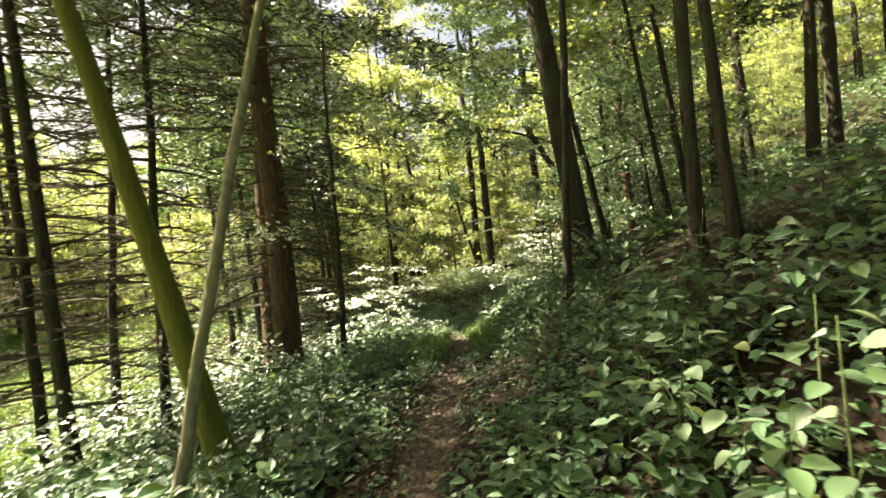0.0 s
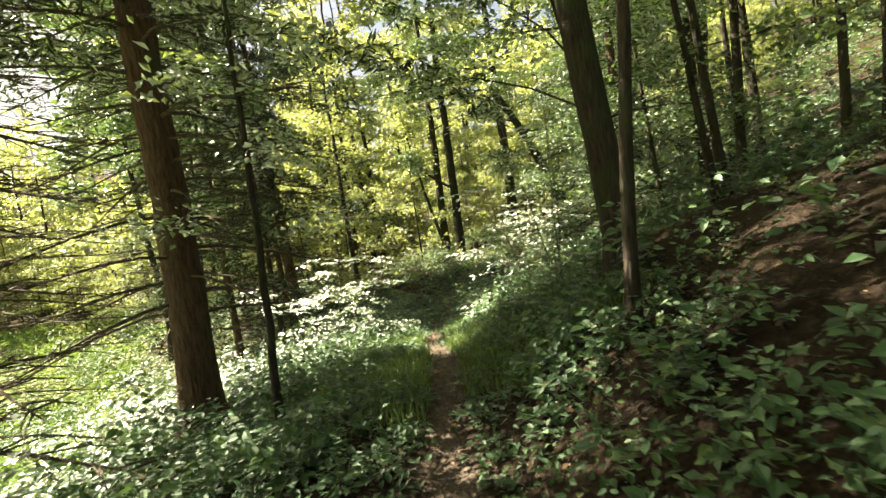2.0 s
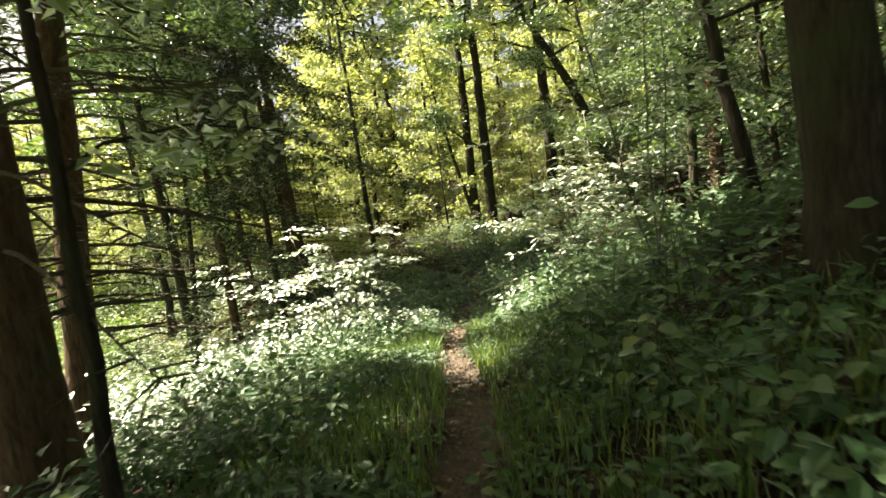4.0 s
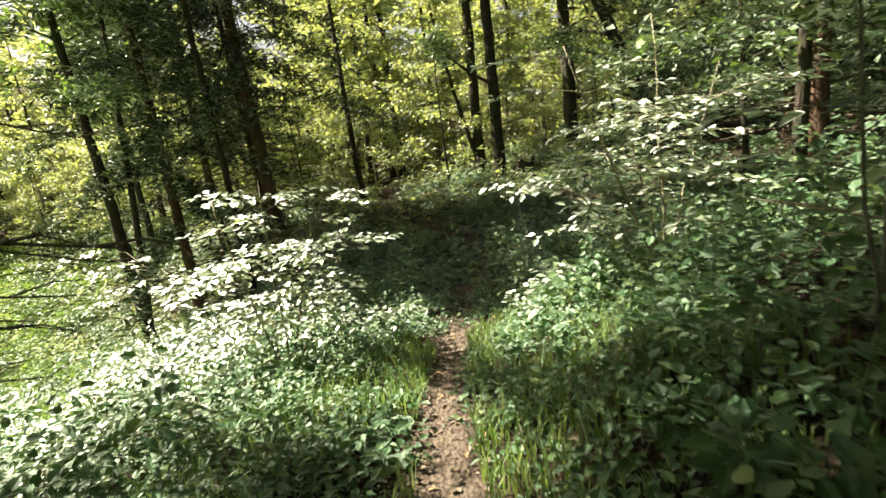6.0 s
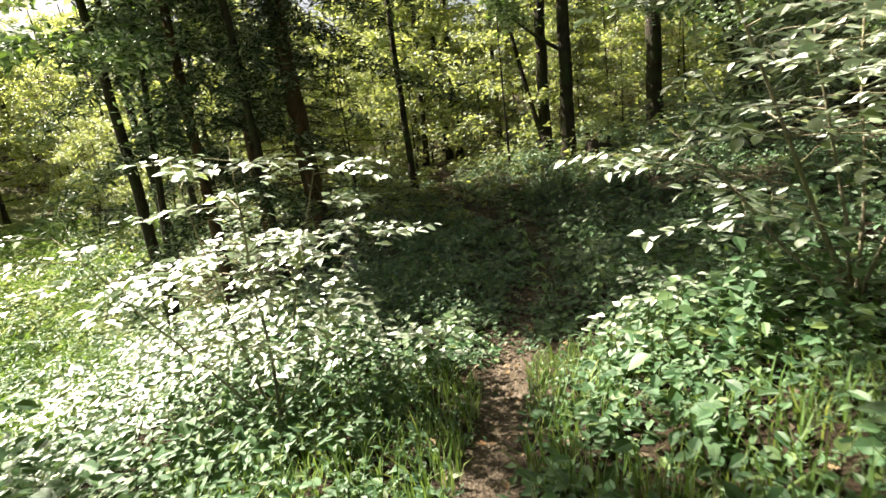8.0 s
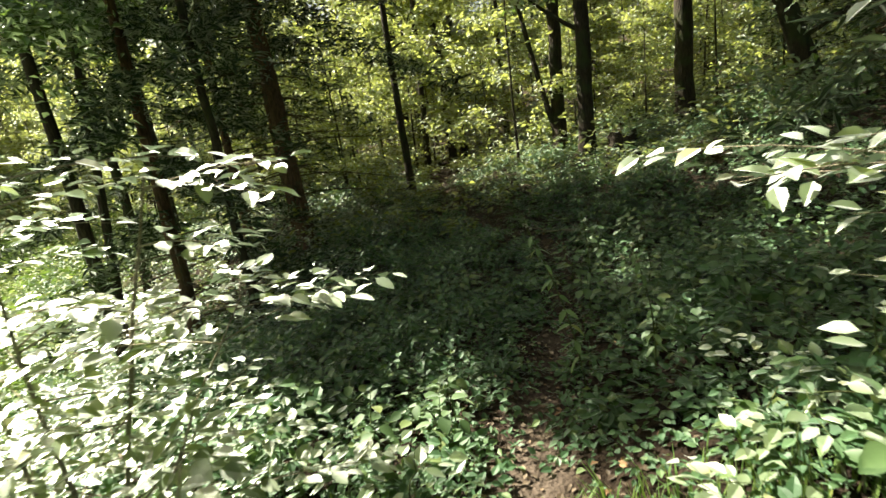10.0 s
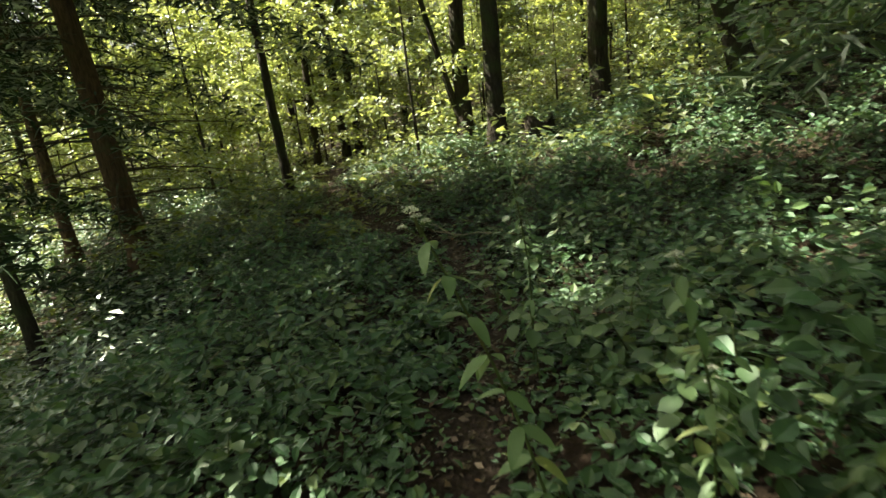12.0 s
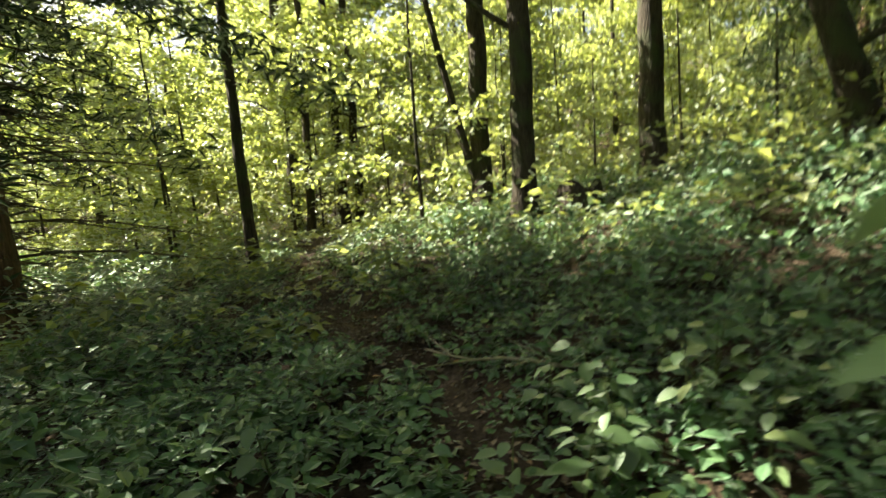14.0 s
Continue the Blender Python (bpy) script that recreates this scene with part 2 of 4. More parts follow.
def tube(points, radii, sides=8, rough=0.0, rng=None):
    """A tapered tube along a line of points, with an uneven skin; closed at its tip."""
    p = np.asarray(points, float)
    r = np.asarray(radii, float)
    t = np.gradient(p, axis=0)
    t /= np.linalg.norm(t, axis=1)[:, None] + 1e-9
    ref = np.array((1.0, 0.12, 0)) if abs(t[0][2]) > 0.7 else np.array((0, 0, 1.0))
    u = np.cross(t, ref)
    u /= np.linalg.norm(u, axis=1)[:, None] + 1e-9
    w = np.cross(t, u)
    a = np.arange(sides) * 2 * math.pi / sides
    rr = np.repeat(r[:, None], sides, 1)
    if rough and rng is not None:
        ridge = 1 + rough * np.sin(a * 3 + rng.uniform(0, 6)) * 0.6 + rough * np.sin(a * 5 + rng.uniform(0, 6)) * 0.4
        rr = rr * ridge[None] * (1 + rough * rng.normal(0, 0.45, rr.shape))
    v = p[:, None] + rr[..., None] * (np.cos(a)[None, :, None] * u[:, None] + np.sin(a)[None, :, None] * w[:, None])
    n = len(p)
    i, j = np.meshgrid(np.arange(n - 1), np.arange(sides), indexing="ij")
    k = (j + 1) % sides
    f = np.stack([i * sides + j, i * sides + k, (i + 1) * sides + k, (i + 1) * sides + j], -1).reshape(-1, 4)
    cap = [[(n - 1) * sides + q for q in (c, c + 1, c + 2, (c + 3) % sides)] for c in range(0, sides - 2, 2)]
    return v.reshape(-1, 3), np.concatenate([f, np.array(cap)])


# outlines of one leaf, as (across, along, height) on a leaf one unit long; faces are quads that share the midrib
def leaf_shape(width, fold, droop, steps):
    v, f = [], []
    for i in range(steps + 1):
        s = i / steps
        half = width * (math.sin(math.pi * min(1, s ** 0.8 * 0.96 + 0.02)) ** 0.85) if 0 < i < steps else 0.006
        z = -droop * s * s
        v += [(-half, s, z + fold * half), (0, s, z), (half, s, z + fold * half)]
    for i in range(steps):
        a = 3 * i
        f += [(a, a + 1, a + 4, a + 3), (a + 1, a + 2, a + 5, a + 4)]
    return np.array(v), np.array(f)


FLAT = (np.array([(0, 0, 0), (0.30, 0.45, 0.07), (0, 1, -0.10), (-0.30, 0.45, 0.07)]), np.array([(0, 1, 2, 3)]))
SLIM = (np.array([(0, 0, 0), (0.12, 0.4, 0.03), (0, 1, -0.12), (-0.12, 0.4, 0.03)]), np.array([(0, 1, 2, 3)]))
OVATE = (np.array([(0, 0, 0), (-0.27, 0.28, 0.07), (-0.25, 0.6, 0.03), (0, 1, -0.14), (0.25, 0.6, 0.03), (0.27, 0.28, 0.07), (0, 0.3, -0.01), (0, 0.62, -0.05)]),
         np.array([(7, 2, 1, 0), (5, 4, 7, 0), (4, 3, 2, 7)]))


def leaf_cloud(shape, at, size, rng, tilt=0.45, heading=None):
    """Many leaves in one set of faces: each at its place, flat to the sky but for some tilt."""
    v, f = shape
    n = len(at)
    h = rng.uniform(0, 2 * math.pi, n) if heading is None else heading
    nor = np.stack([rng.normal(0, tilt, n), rng.normal(0, tilt, n), np.ones(n)], 1)
    nor /= np.linalg.norm(nor, axis=1)[:, None]
    al = np.stack([np.cos(h), np.sin(h), np.zeros(n)], 1)
    al -= nor * np.sum(al * nor, 1)[:, None]
    al /= np.linalg.norm(al, axis=1)[:, None]
    ac = np.cross(al, nor)
    size = np.broadcast_to(size, n)[:, None, None]
    out = at[:, None] + size * (v[None, :, 0, None] * ac[:, None] + v[None, :, 1, None] * al[:, None] + v[None, :, 2, None] * nor[:, None])
    faces = (np.arange(n)[:, None, None] * len(v) + f[None]).reshape(-1, 4)
    return out.reshape(-1, 3), faces


# ---- the ground ----
def build_ground():
    xs = np.unique(np.concatenate([np.linspace(-160, -14, 26), np.linspace(-14, -4, 34), np.linspace(-4, 4, 92),
                                   np.linspace(4, 14, 36), np.linspace(14, 160, 26)]))
    ys = np.unique(np.concatenate([np.linspace(-90, -4, 20), np.linspace(-4, 22, 190), np.linspace(22, 50, 60), np.linspace(50, 200, 22)]))
    X, Y = np.meshgrid(xs, ys)
    Z = ground(X, Y)
    nx, ny = len(xs), len(ys)
    j, i = np.meshgrid(np.arange(ny - 1), np.arange(nx - 1), indexing="ij")
    a = (j * nx + i).ravel()
    me = mesh_of("ground", np.stack([X, Y, Z], -1).reshape(-1, 3), np.stack([a, a + 1, a + nx + 1, a + nx], 1), SOIL, True)
    d = np.abs(X - centre(Y) + bumps(X, Y, 4.0, 3) * 0.10)
    tr = np.clip(1 - (d - 0.10) / 0.14, 0, 1) * np.clip((14.5 - Y) / 2, 0.25, 1) * (Y < 19)
    at = me.attributes.new("trodden", "FLOAT", "POINT")
    at.data.foreach_set("value", tr.ravel().astype(np.float32))
    md = np.clip((-(X - centre(Y)) - 4.6 + bumps(X, Y, 0.5, 4) * 1.5) / 2.0, 0, 1) * np.clip((22 + np.clip(-X - 8, 0, 30) * 0.9 - Y) / 4, 0, 1)
    at = me.attributes.new("meadow", "FLOAT", "POINT")
    at.data.foreach_set("value", md.ravel().astype(np.float32))
    ob = new("ground", me)
    tagged(ob, "dark forest soil with a narrow trodden earth path", "ground", kind="structure")


build_ground()


# ---- trees ----
def trunk_line(height, lean, bend, rng, step=0.5, wander=1.0):
    n = max(4, int(height / step))
    s = np.linspace(0, 1, n + 1)
    w = np.cumsum(rng.normal(0, 0.012, (n + 1, 2)), 0) * height / 6 * wander
    w -= w[0]
    x = lean[0] * s * height + bend[0] * np.sin(s * math.pi) + w[:, 0]
    y = lean[1] * s * height + bend[1] * np.sin(s * math.pi) + w[:, 1]
    return np.stack([x, y, s * height - 0.25 * (1 - s)], 1)


def on_line(line, h):
    return np.array([np.interp(h, line[:, 2], line[:, k]) for k in range(3)])


def spray(rng, line, r0, n_leaf, size, shape, spread, mat, mat_leaf, parent, twigs=5, sides=5, leaf_out=None, merge=None):
    """A limb with side twigs and its flat layers of leaves; the leaves are added to leaf_out."""
    n = len(line)
    pieces = [tube(line, np.linspace(r0, r0 * 0.18, n), sides)]
    seg = np.linalg.norm(line[-1] - line[0])
    along = (line[-1] - line[0]) / seg
    side = np.cross(along, (0, 0, 1.0))
    side /= np.linalg.norm(side) + 1e-9
    tips = []
    for k in range(twigs):
        s = rng.uniform(0.25, 0.98)
        p = np.array([np.interp(s, np.linspace(0, 1, n), line[:, c]) for c in range(3)])
        sg = 1 if k % 2 else -1
        dr = along * rng.uniform(0.4, 0.9) + side * sg * rng.uniform(0.5, 1.0) + np.array((0, 0, rng.uniform(-0.15, 0.2)))
        ln = spread * rng.uniform(0.5, 1.1) * (1.15 - 0.5 * s)
        q = p + dr * ln * np.array([[0], [0.5], [1]]) + np.array([[0, 0, 0], [0, 0, 0.02], [0, 0, -0.06 * ln]])
        pieces.append(tube(q, (r0 * 0.35, r0 * 0.22, r0 * 0.08), 4))
        tips.append((p, q[2]))
    if merge is None:
        part("branch", mesh_of("branch", *joined(pieces), mat), parent)
    else:
        merge += pieces
    if n_leaf and leaf_out is not None:
        tips.append((line[n // 3], line[-1]))
        k = rng.integers(0, len(tips), n_leaf)
        a, b = np.array([t[0] for t in tips])[k], np.array([t[1] for t in tips])[k]
        s = rng.uniform(0.15, 1.08, (n_leaf, 1))
        c = a + (b - a) * s
        wid = spread * 0.22
        c = c + np.stack([rng.normal(0, wid, n_leaf), rng.normal(0, wid, n_leaf), rng.normal(-0.02, wid * 0.62, n_leaf)], 1)
        leaf_out.append(leaf_cloud(shape, c, rng.uniform(0.7, 1.25, n_leaf) * size, rng, 0.65))


def broadleaf(name, label, x, y, height, r, seed, lean=(0, 0), bend=(0, 0), bark=None, limbs=9, first=0.35, reach=2.2, rise=0.5,
              leaves=260, size=0.13, leaf=None, group="", sides=9, step=0.5, shape=None, spread=0.9, category="tree", fork=None, sink=0.0, far=False, wander=1.0):
    rng = np.random.default_rng(seed)
    z = float(ground(x, y)) - sink
    tree = thing(name, (x, y, z), label, category, group)
    line = trunk_line(height, lean, bend, rng, step, wander)
    s = line[:, 2] / height
    rad = r * np.clip(1 - 0.82 * np.clip(s, 0, 1), 0.12, 1) + r * 0.55 * np.exp(-np.clip(line[:, 2], 0, 9) / 0.22)
    part("trunk", mesh_of("trunk", *tube(line, rad, sides, 0.07, rng), bark or BARK_DARK, True), tree)
    out, merge = [], [] if far else None
    a0 = rng.uniform(0, 6.28)
    for i in range(limbs):
        u = first + (0.97 - first) * (i + rng.uniform(0, 0.7)) / limbs
        p = on_line(line, u * height)
        a = a0 + i * 2.4 + rng.normal(0, 0.3)
        ln = reach * rng.uniform(0.6, 1.1) * (1.15 - 0.6 * u)
        t = np.linspace(0, 1, 5)[:, None]
        dr = np.array((math.cos(a), math.sin(a), rise * rng.uniform(0.4, 1.2)))
        lim = p + dr * ln * t + np.array((0, 0, -0.25 * ln)) * t ** 2 + np.cumsum(rng.normal(0, 0.03 * ln, (5, 3)), 0) * (t > 0)
        spray(rng, lim, max(0.009, r * 0.34 * (1.1 - u)), leaves, size, shape or FLAT, spread, bark or BARK_DARK, None, tree, 2 if far else 7, 4 if far else 5, out, merge)
    if fork:
        h, dx, dy, ln, thick = fork
        p = on_line(line, h)
        t = np.linspace(0, 1, 7)[:, None]
        lim = p + np.array((dx, dy, 1.0)) * ln * t + np.array((-dx * 0.35, -dy * 0.35, 0)) * ln * t ** 2
        spray(rng, lim, r * thick, leaves, size, shape or FLAT, spread, bark or BARK_DARK, None, tree, 6, 7, out)
    if far:
        tagged(part("branchwork", mesh_of("branchwork", *joined(merge), bark or BARK_DARK), tree), kind="stuff")
    if out:
        part("crown", mesh_of("crown", *joined(out), leaf or LEAF_FAR), tree)
    return tree


def conifer(name, label, x, y, height, r, seed, lean=(0, 0), bark=None, dead=(0.9, 6.5, 34), reach=2.0, green_from=6.0, needles=9000, group="", sides=12, bare_reach=None):
    """A forest spruce: straight trunk, whorls of bare drooping dead branches, green crown above."""
    rng = np.random.default_rng(seed)
    tree = thing(name, (x, y, float(ground(x, y))), label, "spruce tree", group)
    line = trunk_line(height, lean, (0, 0), rng, 0.3, 0.25)
    s = line[:, 2] / height
    rad = r * (1 - 0.9 * np.clip(s, 0, 1)) + r * 0.7 * np.exp(-np.clip(line[:, 2], 0, 9) / 0.2)
    part("trunk", mesh_of("trunk", *tube(line, rad, sides, 0.05, rng), bark or BARK_SPRUCE, True), tree)
    h0, h1, n = dead
    for i in range(n):
        h = h0 + (h1 - h0) * (i + rng.uniform(0, 0.5)) / n
        a = i * 2.4 + rng.normal(0, 0.4)
        ln = (bare_reach or reach) * rng.uniform(0.45, 1.1) * (1 - 0.15 * rng.random())
        t = np.linspace(0, 1, 6)[:, None]
        dr = np.array((math.cos(a), math.sin(a), rng.uniform(-0.05, 0.25)))
        lim = on_line(line, h) + dr * ln * t + np.array((0, 0, -0.42 * ln)) * t ** 2 + np.array((0, 0, 0.16 * ln)) * t ** 4
        spray(rng, lim, 0.017 + 0.007 * rng.random(), 0, 0, None, 0.6, TWIG, None, tree, 11, 5)
    out = []
    m = 46
    for i in range(m):
        h = green_from + (height - green_from) * i / m
        a = i * 2.4
        ln = reach * 1.15 * (1.05 - (h - green_from) / (height - green_from)) + 0.2
        k = needles // m
        s = rng.uniform(0.1, 1, k)
        c = on_line(line, h) + np.stack([np.cos(a) * ln * s, np.sin(a) * ln * s, -0.35 * ln * s ** 2], 1)
        c += rng.normal(0, 0.16, (k, 3)) * np.array((1, 1, 0.5)) - np.stack([0 * s, 0 * s, rng.uniform(0, 0.35, k) * s], 1)
        out.append(leaf_cloud(SLIM, c, rng.uniform(0.14, 0.26, k), rng, 0.9))
    part("crown", mesh_of("crown", *joined(out), NEEDLE), tree)
    return tree


def build_near_trees():
    conifer("spruce", "tall spruce with reddish-brown bark and bare dead lower branches", -2.56, 7.93, 17, 0.205, 11, (0.021, 0.0), None, (1.3, 8, 76), 2.6, 8.5, 14000)
    # its lean and wide, dense upper crown are set to throw shade over the path
    conifer("spruce", "spruce standing close behind another, brown bark, bare branches", -3.35, 9.32, 16, 0.15, 12, (0.0, 0.2), None, (1.2, 7, 60), 3.9, 5.6, 34000, bare_reach=2.0)
    conifer("spruce", "slim dark spruce with many bare dead twigs on the slope", -3.15, 5.42, 13, 0.055, 13, (0.012, 0.09), BARK_DARK, (1.0, 6, 40), 1.6, 6.0, 10000, "slim spruces", 9)
    for i, (x, y, r) in enumerate(((-3.75, 4.9, 0.075), (-4.3, 5.3, 0.065), (-5.2, 5.6, 0.10), (-6.2, 6.0, 0.09))):
        conifer("spruce", "slim dark spruce with many bare dead twigs on the slope", x, y, 12 + i % 3, r, 20 + i, (0.01, 0), BARK_DARK, (0.9, 6.5, 40), 1.7, 6.0, (1000, 2500, 2500, 1000)[i], "slim spruces", 9)
    # leaned and thickened above the view to shade the herbs left of the path
    conifer("spruce", "slim dark spruce with many bare dead twigs on the slope", -5.4, 8.0, 14, 0.08, 29, (0, 0.18), BARK_DARK, (1.0, 6.0, 36), 2.7, 5.6, 18000, "slim spruces", 9)
    # the leaning mossy trunk and the pale curved stem that crosses it
    broadleaf("leaning_tree", "leaning trunk covered with yellow-green moss", -1.61, 3.58, 9, 0.092, 31, (-0.205, -0.02), (0.0, 0), BARK_MOSS, 7, 0.6, 2.0, 0.5, 130, 0.12, LEAF_BEECH, sides=12, step=0.3, wander=0.2)
    broadleaf("curved_sapling", "thin pale curved trunk of a young tree", -1.83, 2.96, 6.5, 0.042, 32, (0.345, 0.0), (-0.10, 0.0), BARK_PALE, 5, 0.65, 1.2, 0.5, 80, 0.10, LEAF_BEECH, sides=9, step=0.25, wander=0.5)
    broadleaf("sapling", "slender dark young tree with a leafy top beside the path", -1.51, 6.97, 6.2, 0.04, 33, (0.05, 0.0), (0, 0), BARK_DARK, 12, 0.27, 1.1, 0.25, 120, 0.085, LEAF_BEECH, sides=8, step=0.3, spread=0.55)
    # the dark trunks on the bank
    broadleaf("dark_tree", "dark leaning trunk rooted on the bank", 1.93, 7.12, 14, 0.165, 34, (-0.096, 0.0), (0, 0), BARK_DARK, 10, 0.36, 3.2, 0.4, 380, 0.14, LEAF_FAR, sides=13, step=0.3, wander=0.25)
    broadleaf("grey_tree", "slim grey-barked trunk standing upright on the bank", 1.20, 5.49, 11, 0.048, 35, (0.086, 0.0), (0, 0), BARK_DARK, 9, 0.5, 2.2, 0.4, 300, 0.12, LEAF_FAR, sides=10, step=0.3, wander=0.25)
    for i, (x, y, r, h, lx) in enumerate(((2.13, 4.39, 0.062, 12, 0.035), (2.04, 3.60, 0.045, 11, -0.033), (5.92, 8.29, 0.10, 12, 0.058), (4.6, 9.6, 0.07, 11, -0.08), (5.6, 10.8, 0.09, 12, 0.05),
                                          (7.0, 9.2, 0.12, 14, 0.02), (4.0, 12.9, 0.08, 10, 0.04), (6.6, 13.4, 0.12, 13, -0.03), (8.6, 12.0, 0.1, 12, 0.04), (3.7, 8.4, 0.05, 8, -0.12))):
        broadleaf("dark_tree", "dark trunk on the shaded uphill bank", x, y, h, r, 40 + i, (lx, 0), (0, 0), BARK_DARK, 9, 0.36, 2.8, 0.35, 340, 0.13, LEAF_FAR, "trees on the bank", 9, wander=0.4)


def build_middle_trees():
    # spruces added to darken the right side; those behind the walker stay unseen
    for i, (x, y) in enumerate(((5.2, -1.0), (5.0, 14.0), (6.6, 17.0), (3.4, -3.2), (8.6, 24.2), (10.8, 27.6), (13.4, 31.5), (8.0, 20.6))):
        conifer("spruce", "dense dark green spruce added to darken the upper bank", x, y, 13, 0.13, 80 + i, (0, 0), None, (0.6, 1.6, 8), 2.6, 1.3, 13000, "dense spruces", 9)
    broadleaf("hazel", "bushy hazel on the bank with boughs hanging over the path", 3.1, 9.7, 9.0, 0.075, 76, (-0.15, 0.14), (0, 0), BARK_DARK, 27, 0.2, 3.2, 0.35, 430, 0.11, LEAF_BROAD, sides=9, spread=0.9)
    broadleaf("hazel", "bushy hazel in shade on the bank", 5.0, 12.4, 6.5, 0.06, 77, (-0.05, 0), (0, 0), BARK_DARK, 18, 0.15, 2.6, 0.35, 380, 0.11, LEAF_BROAD, sides=8, spread=0.9)
    broadleaf("hazel", "bushy hazel in shade on the bank", 5.6, 16.6, 6.0, 0.06, 78, (-0.05, 0), (0, 0), BARK_DARK, 18, 0.15, 2.4, 0.35, 380, 0.11, LEAF_BROAD, sides=8, spread=0.9)
    broadleaf("double_tree", "twin-stemmed tree with dark bark below the path", -6.66, 18.3, 13, 0.13, 61, (-0.029, 0.0), (0, 0), BARK_DARK, 14, 0.42, 3.0, 0.45, 800, 0.15, LEAF_BROAD, sides=9, fork=(0.5, 0.13, 0.05, 9, 0.7), wander=0.4)
    conifer("spruce", "broad dark spruce trunk in deep shade with drooping boughs", -4.36, 21.6, 17, 0.20, 62, (-0.038, 0), None, (1.2, 4.6, 26), 3.3, 4.4, 24000)
    conifer("spruce", "dark spruce trunk in shade", -4.95, 22.4, 15, 0.11, 63, (-0.034, 0), None, (1.0, 4, 26), 2.0, 3.4, 11000)
    broadleaf("slender_tree", "dark slender trunk with a high crown", -4.4, 18.8, 16, 0.085, 79, (-0.01, 0), (0, 0), BARK_DARK, 17, 0.42, 3.6, 0.35, 760, 0.16, LEAF_BROAD, sides=9, wander=0.5)
    conifer("spruce", "young spruce with dark green boughs down to the herbs", -5.9, 19.2, 15, 0.13, 74, (0, 0), None, (0.5, 2.2, 12), 2.7, 2.0, 24000)
    conifer("spruce", "dark spruce trunk in shade", -7.06, 24.0, 15, 0.13, 64, (0, 0), None, (0.8, 3.5, 22), 2.4, 3.2, 14000)
    broadleaf("slender_tree", "slender dark-stemmed tree with sparse leaves", -2.39, 24.1, 13, 0.10, 65, (-0.012, 0), (0, 0), BARK_DARK, 15, 0.22, 1.9, 0.35, 230, 0.13, LEAF_FAR, sides=8, spread=0.8, wander=0.6)
    broadleaf("tall_tree", "tall dark trunk that forks above the undergrowth", 2.02, 23.4, 16, 0.185, 66, (0.02, 0), (-0.1, 0), BARK_DARK, 18, 0.33, 3.4, 0.45, 600, 0.16, LEAF_BROAD, sides=12, step=0.35, fork=(2.7, -1.6, 0.1, 1.5, 0.3), wander=0.5)
    broadleaf("tall_tree", "tall dark trunk leaning beside its neighbour", 1.48, 24.7, 16, 0.18, 67, (0.022, 0), (0, 0), BARK_DARK, 16, 0.33, 3.4, 0.45, 420, 0.16, LEAF_FAR, sides=12, step=0.35, fork=(0.25, -0.26, 0, 7, 0.48), wander=0.5)
    broadleaf("tall_tree", "upright dark trunk at the foot of the bank", 4.56, 24.75, 16, 0.23, 68, (0.004, 0), (0, 0), BARK_DARK, 14, 0.36, 3.4, 0.45, 400, 0.16, LEAF_FAR, sides=12, step=0.35, wander=0.4)
    broadleaf("crooked_tree", "thick crooked dark tree high on the bank", 6.3, 22.0, 8, 0.22, 69, (-0.5, 0), (0.35, 0), BARK_DARK, 16, 0.15, 3.0, 0.4, 460, 0.13, LEAF_BROAD, sides=12, step=0.35)
    broadleaf("slender_tree", "slender dark-stemmed tree with sparse leaves", -1.72, 33.2, 20, 0.15, 70, (-0.03, 0), (0, 0), BARK_DARK, 24, 0.14, 3.2, 0.35, 330, 0.19, LEAF_FAR, sides=8)
    broadleaf("slender_tree", "slender dark-stemmed tree with sparse leaves", -3.1, 31.9, 20, 0.13, 71, (0.04, 0), (0, 0), BARK_DARK, 24, 0.14, 3.2, 0.35, 330, 0.19, LEAF_FAR, sides=8)


